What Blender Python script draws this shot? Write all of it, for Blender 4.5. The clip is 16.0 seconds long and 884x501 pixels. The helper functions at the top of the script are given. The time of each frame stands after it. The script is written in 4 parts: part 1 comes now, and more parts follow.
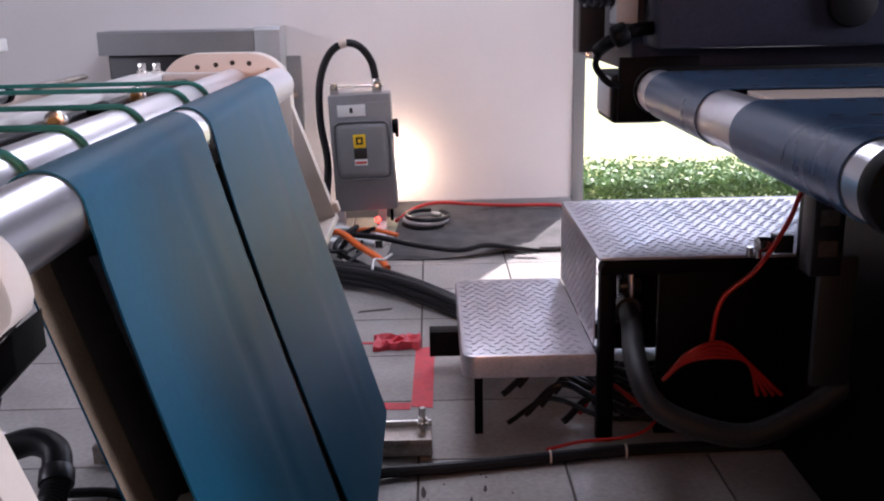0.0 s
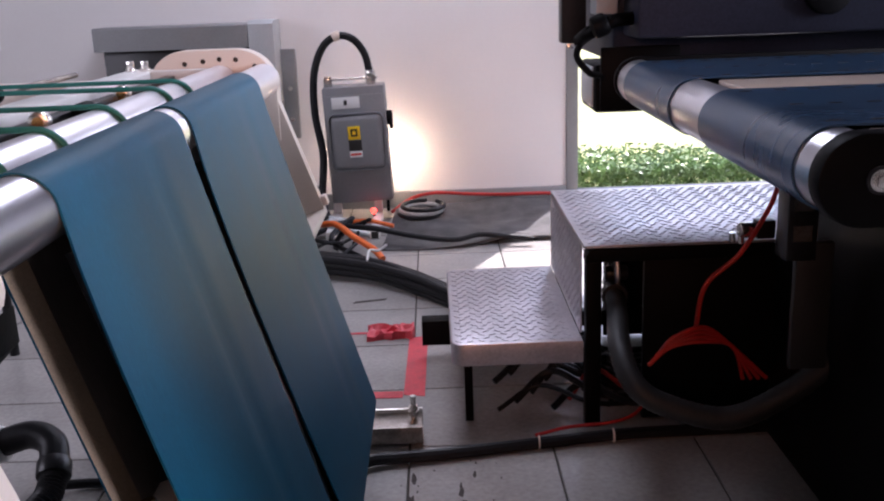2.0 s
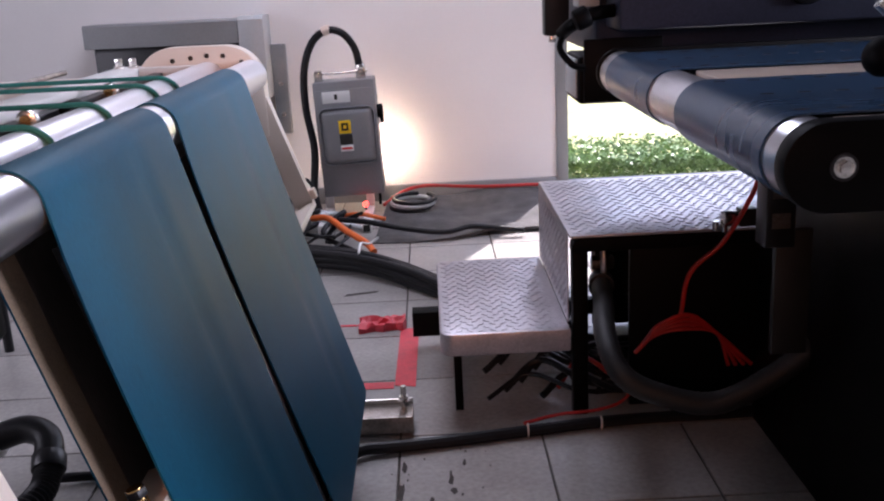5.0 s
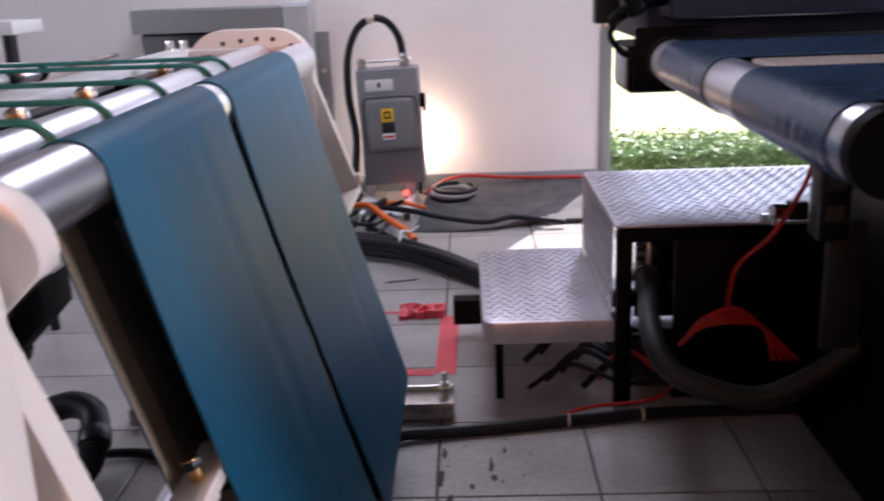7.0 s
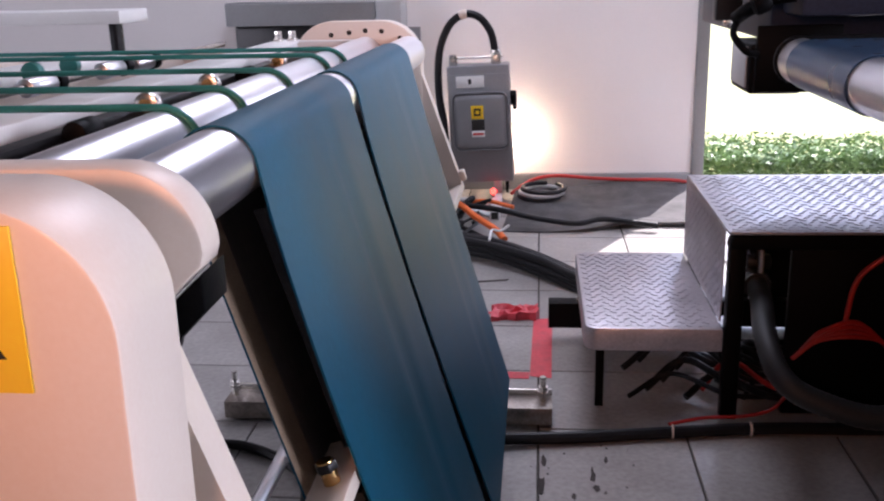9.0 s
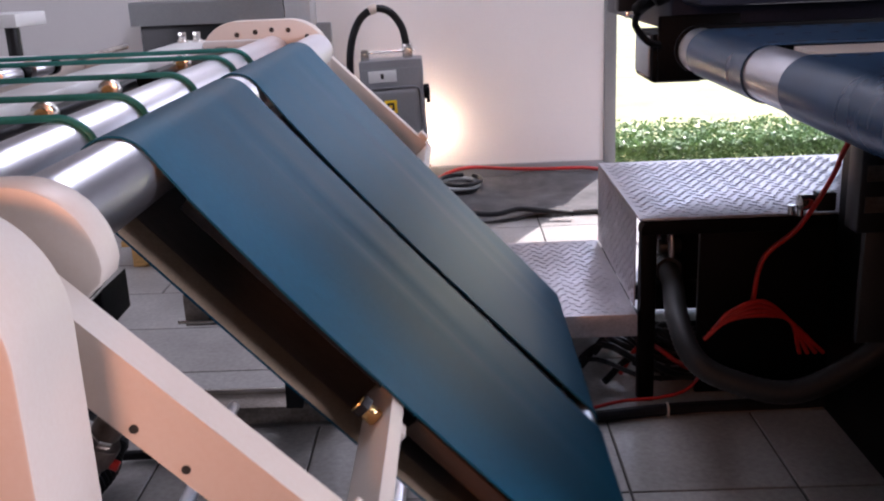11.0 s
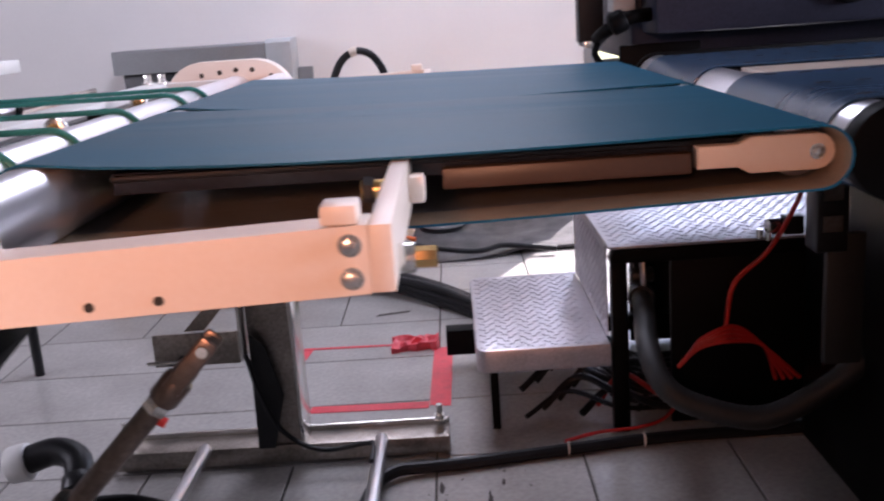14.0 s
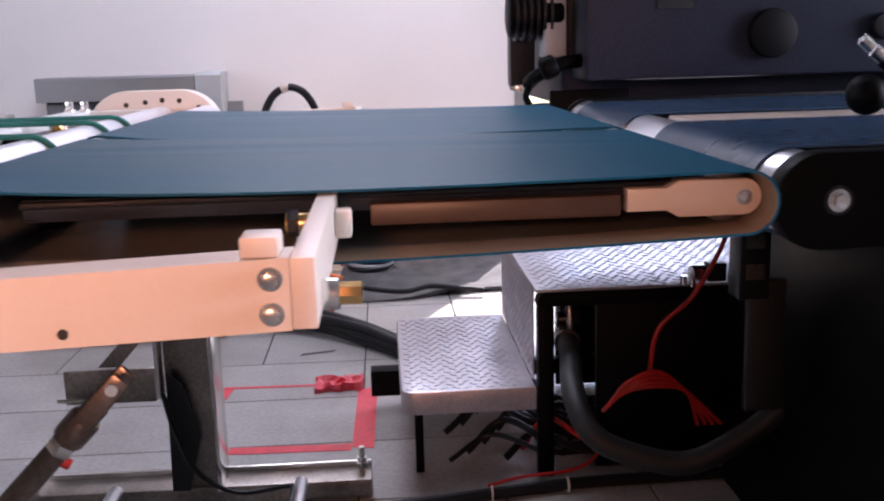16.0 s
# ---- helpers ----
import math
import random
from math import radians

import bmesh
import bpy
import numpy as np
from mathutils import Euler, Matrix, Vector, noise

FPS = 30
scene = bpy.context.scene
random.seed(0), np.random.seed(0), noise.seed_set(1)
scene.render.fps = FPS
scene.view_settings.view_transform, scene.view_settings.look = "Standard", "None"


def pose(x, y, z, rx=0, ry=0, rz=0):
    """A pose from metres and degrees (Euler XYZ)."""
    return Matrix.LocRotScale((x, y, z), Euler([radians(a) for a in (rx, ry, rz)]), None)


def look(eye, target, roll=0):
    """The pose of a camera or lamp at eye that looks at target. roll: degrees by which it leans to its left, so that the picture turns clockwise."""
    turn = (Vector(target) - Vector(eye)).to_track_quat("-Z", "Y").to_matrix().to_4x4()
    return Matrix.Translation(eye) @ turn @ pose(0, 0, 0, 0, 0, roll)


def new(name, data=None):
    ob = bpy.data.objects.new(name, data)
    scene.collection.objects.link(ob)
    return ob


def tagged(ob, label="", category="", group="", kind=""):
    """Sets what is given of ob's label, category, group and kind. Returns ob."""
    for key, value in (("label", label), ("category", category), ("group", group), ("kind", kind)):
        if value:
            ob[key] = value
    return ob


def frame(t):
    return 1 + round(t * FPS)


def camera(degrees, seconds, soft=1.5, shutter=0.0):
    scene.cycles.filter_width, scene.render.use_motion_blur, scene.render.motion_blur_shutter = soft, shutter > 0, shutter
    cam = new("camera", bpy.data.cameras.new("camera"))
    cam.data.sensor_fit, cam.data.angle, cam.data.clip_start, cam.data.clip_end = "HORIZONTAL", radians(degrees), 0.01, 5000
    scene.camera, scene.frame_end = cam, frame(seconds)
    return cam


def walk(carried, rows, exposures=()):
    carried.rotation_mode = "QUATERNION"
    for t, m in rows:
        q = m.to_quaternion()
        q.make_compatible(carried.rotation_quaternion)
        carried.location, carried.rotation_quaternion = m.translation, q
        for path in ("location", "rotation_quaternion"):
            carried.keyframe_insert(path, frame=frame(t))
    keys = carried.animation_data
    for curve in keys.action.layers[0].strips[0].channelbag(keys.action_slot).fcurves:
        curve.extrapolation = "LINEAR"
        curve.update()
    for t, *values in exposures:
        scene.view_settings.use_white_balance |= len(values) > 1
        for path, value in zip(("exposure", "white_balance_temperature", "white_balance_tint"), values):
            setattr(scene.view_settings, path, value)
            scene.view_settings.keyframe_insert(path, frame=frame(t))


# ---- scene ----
cam = camera(50.0, 16.0, 2.1, 0.5)
PATH = [
    (0, (0.591, 0.007, 1.121), (0.607, 1.940, 0.610), -1.1),
    (0.5, (0.604, -0.002, 1.124), (0.614, 1.930, 0.609), -1.2),
    (1, (0.630, -0.015, 1.131), (0.629, 1.915, 0.607), -1.7),
    (1.5, (0.637, -0.024, 1.134), (0.637, 1.904, 0.604), -2.0),
    (2, (0.635, -0.027, 1.132), (0.640, 1.901, 0.599), -2.1),
    (2.5, (0.630, -0.031, 1.131), (0.642, 1.896, 0.596), -2.3),
    (3, (0.637, -0.036, 1.132), (0.647, 1.890, 0.594), -2.6),
    (3.5, (0.647, -0.043, 1.132), (0.654, 1.883, 0.592), -2.8),
    (4, (0.657, -0.047, 1.136), (0.659, 1.877, 0.591), -3.0),
    (6.5, (0.652, -0.067, 1.133), (0.681, 1.855, 0.583), -2.3),
    (7, (0.631, -0.058, 1.121), (0.570, 1.862, 0.562), -2.1),
    (7.2, (0.607, -0.051, 1.112), (0.463, 1.864, 0.552), -2.7),
    (7.5, (0.568, -0.026, 1.102), (0.278, 1.869, 0.531), -3.3),
    (7.7, (0.577, -0.020, 1.094), (0.198, 1.860, 0.524), -3.6),
    (8, (0.551, -0.015, 1.108), (0.168, 1.859, 0.523), -3.0),
    (8.5, (0.545, -0.010, 1.110), (0.278, 1.888, 0.538), -1.8),
    (9, (0.539, -0.009, 1.109), (0.336, 1.901, 0.552), -1.4),
    (9.5, (0.542, 0.011, 1.112), (0.430, 1.928, 0.553), -1.2),
    (9.7, (0.542, 0.003, 1.124), (0.465, 1.921, 0.560), -1.4),
    (11.8, (0.560, -0.012, 1.109), (0.524, 1.902, 0.531), -2.5),
    (12, (0.559, -0.012, 1.107), (0.526, 1.903, 0.531), -2.5),
    (12.5, (0.565, -0.019, 1.113), (0.533, 1.896, 0.536), -2.8),
    (13, (0.574, -0.025, 1.121), (0.525, 1.894, 0.558), -3.3),
    (13.5, (0.579, -0.014, 1.116), (0.506, 1.912, 0.581), -4.2),
    (14, (0.636, -0.010, 1.089), (0.594, 1.929, 0.600), -4.0),
    (14.5, (0.712, -0.011, 1.066), (0.744, 1.938, 0.619), -2.9),
    (15, (0.747, 0.007, 1.044), (0.845, 1.962, 0.633), -1.8),
    (15.5, (0.698, 0.012, 1.071), (0.812, 1.966, 0.659), -1.8),
    (16, (0.637, 0.011, 1.082), (0.751, 1.965, 0.669), -1.6),
]
walk(cam, [(t, look(eye, target, roll)) for t, eye, target, roll in PATH], exposures=[(0.0, 1.12, 6080, 26), (7.0, 1.14, 6080, 26), (8.5, 1.24, 6080, 26), (9.1, 1.22, 6080, 26), (9.5, 1.0, 6080, 26), (11.8, 1.03, 6080, 26), (13.0, 1.16, 6080, 26), (14.3, 1.52, 6080, 26), (16.0, 1.52, 6080, 26)])


# ---- light ----
world = bpy.data.worlds.new("sky")
scene.world = world
world.use_nodes = True
sky = world.node_tree.nodes.new("ShaderNodeTexSky")
sky.sky_type, sky.sun_disc = "NISHITA", False
sky.sun_elevation, sky.sun_rotation = radians(48), radians(27)
world.node_tree.nodes["Background"].inputs[1].default_value = 0.15
world.node_tree.links.new(sky.outputs[0], world.node_tree.nodes["Background"].inputs[0])


def sun_lamp():
    d = bpy.data.lights.new("sun", "SUN")
    d.energy, d.angle, d.color = 5.0, radians(0.6), (1.0, 0.95, 0.86)
    o = new("sun", d)
    o.matrix_world = look((0, 0, 0), (-0.31, -0.61, -0.77))
    return o


def area_lamp(name, eye, target, w, h, power, color, spread=180):
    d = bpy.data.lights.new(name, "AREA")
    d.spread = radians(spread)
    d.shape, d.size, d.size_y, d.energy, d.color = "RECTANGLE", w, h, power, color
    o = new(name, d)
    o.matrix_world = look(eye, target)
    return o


sun_lamp()
# unseen overhead fill, added and moved back to brighten the rear wall
area_lamp("ceiling_fill_lamp", (0.55, 3.75, 3.28), (0.55, 3.7501, 0), 1.2, 1.8, 25, (0.88, 0.93, 1.0))
# added warm fill behind the camera for the front faces, no fixture there
area_lamp("warm_fill_lamp", (0.15, -1.35, 1.5), (0.38, 0.65, 1.09), 0.25, 0.25, 0.74, (1.0, 0.44, 0.22), 40)
# stands in for the sky through the open doorway
area_lamp("door_lamp", (2.45, 4.93, 1.88), (1.5, 2.8, 0.3), 2.1, 0.85, 10, (0.93, 0.96, 1.0))
# added cool fill for right-facing sides, the east wall has no window
area_lamp("east_fill_lamp", (5.1, 0.7, 1.65), (0.3, 0.8, 0.9), 2.4, 1.4, 125, (0.90, 0.94, 1.0))
# added fill from the left for the rear wall, no window there
area_lamp("west_fill_lamp", (-3.98, 1.6, 1.9), (0.3, 3.2, 0.9), 3.0, 1.4, 36, (0.95, 0.96, 1.0))


# ---- materials ----
def material(name, color, rough=0.5, metal=0.0, vary=0.12, scale=6.0, bump=0.05, fine=90.0, stretch=(1, 1, 1), spec=0.5, dirt=None, piece=0.0):
    """A surface with broad stains, fine grain and a little relief."""
    m = bpy.data.materials.new(name)
    m.use_nodes = True
    n, l = m.node_tree.nodes, m.node_tree.links
    b = n["Principled BSDF"]
    co = n.new("ShaderNodeTexCoord")
    mp = n.new("ShaderNodeMapping")
    mp.inputs["Scale"].default_value = stretch
    l.new(co.outputs["Object"], mp.inputs[0])
    big, small = n.new("ShaderNodeTexNoise"), n.new("ShaderNodeTexNoise")
    big.inputs["Scale"].default_value, small.inputs["Scale"].default_value = scale, fine
    big.inputs["Detail"].default_value = 5
    l.new(mp.outputs[0], big.inputs["Vector"])
    l.new(mp.outputs[0], small.inputs["Vector"])
    ramp = n.new("ShaderNodeValToRGB")
    ramp.color_ramp.elements[0].position, ramp.color_ramp.elements[1].position = 0.3, 0.7
    d = dirt or tuple(c * (1 - vary) for c in color)
    ramp.color_ramp.elements[0].color = (*d, 1)
    ramp.color_ramp.elements[1].color = (*[min(1, c * (1 + vary * 0.5)) for c in color], 1)
    l.new(big.outputs["Fac"], ramp.inputs[0])
    mix = n.new("ShaderNodeMix")
    mix.data_type, mix.blend_type = "RGBA", "OVERLAY"
    mix.inputs[0].default_value = min(0.5, vary * 1.5)
    l.new(ramp.outputs[0], mix.inputs[6])
    l.new(small.outputs["Fac"], mix.inputs[7])
    out = mix.outputs[2]
    if piece:
        info = n.new("ShaderNodeObjectInfo")
        hsv = n.new("ShaderNodeHueSaturation")
        mr = n.new("ShaderNodeMapRange")
        mr.inputs[3].default_value, mr.inputs[4].default_value = 1 - piece, 1 + piece
        l.new(info.outputs["Random"], mr.inputs[0])
        l.new(mr.outputs[0], hsv.inputs["Value"])
        l.new(out, hsv.inputs["Color"])
        out = hsv.outputs[0]
    l.new(out, b.inputs["Base Color"])
    rr = n.new("ShaderNodeMapRange")
    rr.inputs[3].default_value, rr.inputs[4].default_value = max(0.03, rough * 0.8), min(1, rough * 1.25)
    l.new(big.outputs["Fac"], rr.inputs[0])
    l.new(rr.outputs[0], b.inputs["Roughness"])
    b.inputs["Metallic"].default_value = metal
    b.inputs["Specular IOR Level"].default_value = spec
    if bump:
        bp = n.new("ShaderNodeBump")
        bp.inputs["Strength"].default_value, bp.inputs["Distance"].default_value = bump, 0.002
        l.new(small.outputs["Fac"], bp.inputs["Height"])
        l.new(bp.outputs[0], b.inputs["Normal"])
    return m


def glow(name, color, strength):
    m = bpy.data.materials.new(name)
    m.use_nodes = True
    b = m.node_tree.nodes["Principled BSDF"]
    b.inputs["Base Color"].default_value = (*color, 1)
    b.inputs["Emission Color"].default_value = (*color, 1)
    b.inputs["Emission Strength"].default_value = strength
    return m


CREAM = material("cream_machine_paint", (0.80, 0.69, 0.60), 0.38, 0, 0.06, 3, 0.04, 220)
CHROME = material("chromed_steel", (0.86, 0.85, 0.89), 0.30, 1.0, 0.10, 9, 0.02, 160, (1, 0.15, 1))
STEEL = material("bare_steel", (0.34, 0.30, 0.27), 0.38, 1.0, 0.35, 12, 0.08, 120)
BRIGHT = material("bright_zinc", (0.78, 0.76, 0.72), 0.24, 1.0, 0.15, 30, 0.03, 200)
BRASS = material("brass", (0.75, 0.48, 0.20), 0.25, 1.0, 0.15, 30, 0.03, 200)
BELT = material("teal_belt_rubber", (0.006, 0.086, 0.150), 0.42, 0, 0.22, 2.2, 0.05, 300, (0.35, 3.0, 1), 0.12)
FEEDBELT = material("dark_feed_belt", (0.020, 0.058, 0.120), 0.28, 0, 0.22, 2.2, 0.05, 300, (0.35, 3.0, 1), 0.5)
BELT_BACK = material("tan_belt_fabric", (0.34, 0.25, 0.17), 0.75, 0, 0.25, 7, 0.15, 400)
# shaded copy of the tan fabric, for the inside under the top run
BELT_SHADE = material("shaded_belt_back", (0.15, 0.132, 0.118), 0.42, 0, 0.35, 5, 0.06, 200, (0.35, 3.0, 1), 0.5)
CORD = material("green_round_belt", (0.022, 0.20, 0.18), 0.4, 0, 0.15, 20, 0.03, 200)
# black paint lowered to near zero, so the colour holds the machine's shade
BLACK = material("shade_black_machine_paint", (0.002, 0.002, 0.0025), 0.5, 0, 0.35, 4, 0.08, 160, spec=0.08)
# lighter, bluer copy of the black, with the housing's light put in
LIT_BLACK = material("lit_black_housing_paint", (0.015, 0.018, 0.032), 0.42, 0, 0.3, 3, 0.08, 160, spec=0.3)
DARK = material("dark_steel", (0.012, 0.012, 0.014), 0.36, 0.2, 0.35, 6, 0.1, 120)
BEDDARK = material("dark_glossy_sheet", (0.016, 0.018, 0.026), 0.22, 0, 0.3, 6, 0.08, 120)
RUSTY = material("brown_steel_tube", (0.17, 0.13, 0.11), 0.30, 0.85, 0.35, 12, 0.08, 120)
RUBBER = material("black_cable_rubber", (0.008, 0.008, 0.010), 0.42, 0, 0.3, 15, 0.1, 150, spec=0.3)
HOSE = material("grey_hose_rubber", (0.014, 0.015, 0.016), 0.55, 0, 0.3, 9, 0.1, 150)
RED = material("red_wire", (0.45, 0.02, 0.015), 0.45, 0, 0.15, 20, 0.03, 200)
ORANGE = material("orange_cable", (0.85, 0.16, 0.03), 0.5, 0, 0.15, 20, 0.03, 200)
TAPE = material("red_floor_tape", (0.66, 0.055, 0.075), 0.5, 0, 0.2, 18, 0.2, 90)
WHITE = material("white_paint", (0.80, 0.79, 0.77), 0.4, 0, 0.08, 4, 0.04, 160)
WALL = material("white_wall_panel", (0.86, 0.825, 0.805), 0.55, 0, 0.05, 1.3, 0.05, 60)
GREY = material("grey_sheet_metal", (0.26, 0.265, 0.27), 0.42, 0.2, 0.10, 5, 0.05, 180)
LIGHTGREY = material("light_grey_sheet_metal", (0.50, 0.52, 0.53), 0.42, 0.2, 0.08, 5, 0.05, 180)
SWITCHGREY = material("grey_enamel", (0.235, 0.235, 0.245), 0.4, 0.1, 0.08, 7, 0.06, 160)
TILE = material("worn_floor_tile", (0.355, 0.342, 0.325), 0.33, 0, 0.22, 3.2, 0.12, 70, dirt=(0.25, 0.233, 0.218), piece=0.07)
GROUT = material("dirty_grout", (0.09, 0.08, 0.07), 0.85, 0, 0.3, 9, 0.3, 80)
GRIME = material("black_grime", (0.06, 0.05, 0.045), 0.8, 0, 0.3, 30, 0.3, 200)
PLATE = material("checker_plate_aluminium", (0.47, 0.45, 0.48), 0.36, 0.8, 0.18, 8, 0.06, 150)
CARPET = material("dark_grey_mat", (0.085, 0.080, 0.080), 0.95, 0, 0.45, 11, 0.6, 160, dirt=(0.04, 0.038, 0.038))
WOOD = material("pallet_pine", (0.62, 0.36, 0.13), 0.7, 0, 0.25, 8, 0.3, 60, (1, 6, 6))
YELLOW = material("warning_yellow", (0.95, 0.60, 0.015), 0.4, 0, 0.05, 10, 0.02, 200)
SIGNRED = material("sign_red", (0.72, 0.03, 0.02), 0.45, 0, 0.08, 10, 0.02, 200)
# print ink, and the painted shade of holes and slots that aren't cut
INK_AND_HOLE = material("black_ink_and_hole_shade", (0.02, 0.018, 0.015), 0.5, 0, 0.1, 10, 0.02, 200)
LEAF = material("hedge_leaf", (0.24, 0.36, 0.15), 0.45, 0, 0.45, 14, 0.1, 90, dirt=(0.09, 0.17, 0.06))
GRASS = material("lawn_grass", (0.46, 0.46, 0.19), 0.9, 0, 0.3, 3, 0.5, 60)
# dark base for the unseen walls and ceiling, chosen to cut bounced light
DIM = material("dim_grey_plaster", (0.20, 0.185, 0.175), 0.85, 0, 0.12, 2, 0.05, 60)
GOLD = material("brown_rail", (0.075, 0.042, 0.025), 0.4, 0, 0.1, 10, 0.02, 200)
BEDPLATE = material("beige_bed_plate", (0.68, 0.58, 0.50), 0.35, 0.1, 0.08, 10, 0.03, 200)
LAMPGLOW = glow("lamp_glow", (1.0, 0.74, 0.48), 150)
LEDRED = glow("red_pilot", (1.0, 0.05, 0.03), 3)


# ---- mesh helpers ----
def finish(bm, name, mat, smooth=True):
    me = bpy.data.meshes.new(name)
    bmesh.ops.recalc_face_normals(bm, faces=bm.faces)
    bm.to_mesh(me)
    bm.free()
    for m in mat if isinstance(mat, (list, tuple)) else [mat]:
        me.materials.append(m)
    if smooth:
        me.shade_smooth()
        me.set_sharp_from_angle(angle=radians(35))
    return me


def part(name, bm, mat, parent=None, label="", smooth=True):
    o = new(name, finish(bm, name, mat, smooth))
    if parent is not None:
        o.parent = parent
    if label:
        o["label"] = label
    return o


def thing(name, label, category, at=(0, 0, 0), group="", kind=""):
    o = new(name)
    o.empty_display_size = 0.05
    o.location = at
    return tagged(o, label, category, group, kind)


def whole(name, bm, mat, label, category, group="", kind="", smooth=True):
    return tagged(part(name, bm, mat, None, "", smooth), label, category, group, kind)


def box(x0, x1, y0, y1, z0, z1, bev=0.0, seg=2, bm=None):
    own = bmesh.new()
    r = bmesh.ops.create_cube(own, size=1)
    for v in own.verts:
        v.co = Vector(((x0 + x1) / 2 + v.co.x * (x1 - x0), (y0 + y1) / 2 + v.co.y * (y1 - y0), (z0 + z1) / 2 + v.co.z * (z1 - z0)))
    if bev:
        bmesh.ops.bevel(own, geom=own.edges[:], offset=bev, segments=seg, profile=0.5, affect="EDGES")
    return merge(bm, own)


def merge(bm, own):
    if bm is None:
        return own
    me = bpy.data.meshes.new("tmp")
    own.to_mesh(me)
    own.free()
    bm.from_mesh(me)
    bpy.data.meshes.remove(me)
    return bm


def rod(a, b, r, n=20, r2=None, bev=0.0, bm=None, caps=True):
    """A bar of round section from a to b."""
    a, b = Vector(a), Vector(b)
    own = bmesh.new()
    bmesh.ops.create_cone(own, cap_ends=caps, segments=n, radius1=r, radius2=r if r2 is None else r2, depth=(b - a).length)
    if bev:
        es = [e for e in own.edges if abs(e.verts[0].co.z - e.verts[1].co.z) < 1e-6]
        bmesh.ops.bevel(own, geom=es, offset=bev, segments=2, profile=0.5, affect="EDGES")
    m = Matrix.Translation((a + b) / 2) @ (b - a).to_track_quat("Z", "Y").to_matrix().to_4x4()
    own.transform(m)
    return merge(bm, own)


def smooth_path(pts, n=8):
    """Points on a flowing line through the points given."""
    p = [Vector(q) for q in pts]
    p = [p[0] * 2 - p[1]] + p + [p[-1] * 2 - p[-2]]
    out = []
    for i in range(1, len(p) - 2):
        for k in range(n):
            t = k / n
            a, b, c, d = p[i - 1], p[i], p[i + 1], p[i + 2]
            out.append(0.5 * ((2 * b) + (c - a) * t + (2 * a - 5 * b + 4 * c - d) * t * t + (3 * b - a - 3 * c + d) * t ** 3))
    return out + [p[-2]]


def tube(pts, r, n=10, steps=8, bm=None, ribs=0.0, raw=False):
    """A cable or hose along the points; ribs: depth of its rings."""
    path = [Vector(q) for q in pts] if raw else smooth_path(pts, steps)
    own = bmesh.new()
    rings, up = [], Vector((0.13, 0.21, 0.97))
    for i, p in enumerate(path):
        d = (path[min(i + 1, len(path) - 1)] - path[max(i - 1, 0)]).normalized()
        s = d.cross(up).normalized()
        up = s.cross(d).normalized()
        rr = r - (ribs if i % 2 else 0)
        rings.append([own.verts.new(p + rr * (math.cos(2 * math.pi * k / n) * s + math.sin(2 * math.pi * k / n) * up)) for k in range(n)])
    for a, b in zip(rings, rings[1:]):
        for k in range(n):
            own.faces.new((a[k], a[(k + 1) % n], b[(k + 1) % n], b[k]))
    own.faces.new(rings[0])
    own.faces.new(rings[-1][::-1])
    return merge(bm, own)


def arc(cx, cz, r, a0, a1, n=10):
    return [(cx + r * math.cos(radians(a0 + (a1 - a0) * k / n)), cz + r * math.sin(radians(a0 + (a1 - a0) * k / n))) for k in range(n + 1)]


def slab(profile, y0, y1, bev=0.0, bm=None, axis="y"):
    """A plate whose outline (x, z) is drawn out from y0 to y1."""
    own = bmesh.new()
    put = {"y": lambda u, v, w: (u, w, v), "x": lambda u, v, w: (w, u, v), "z": lambda u, v, w: (u, v, w)}[axis]
    f = own.faces.new([own.verts.new(put(u, v, y0)) for u, v in profile])
    r = bmesh.ops.extrude_face_region(own, geom=[f])
    d = Vector(put(0, 0, y1 - y0))
    bmesh.ops.translate(own, vec=d, verts=[g for g in r["geom"] if isinstance(g, bmesh.types.BMVert)])
    bmesh.ops.recalc_face_normals(own, faces=own.faces)
    if bev:
        es = [e for e in own.edges if len(e.link_faces) == 2 and e.calc_face_angle(0) > 1.2 and any(len(q.verts) > 4 for q in e.link_faces)]
        bmesh.ops.bevel(own, geom=es, offset=bev, segments=2, profile=0.5, affect="EDGES")
    return merge(bm, own)


def bolt(p, d, r, h, bm=None):
    """A hex bolt head on a washer, facing d from p."""
    p, d = Vector(p), Vector(d).normalized()
    bm = rod(p, p + d * h * 0.25, r * 1.45, 20, bm=bm)
    return rod(p + d * h * 0.25, p + d * h, r, 6, bev=r * 0.12, bm=bm)


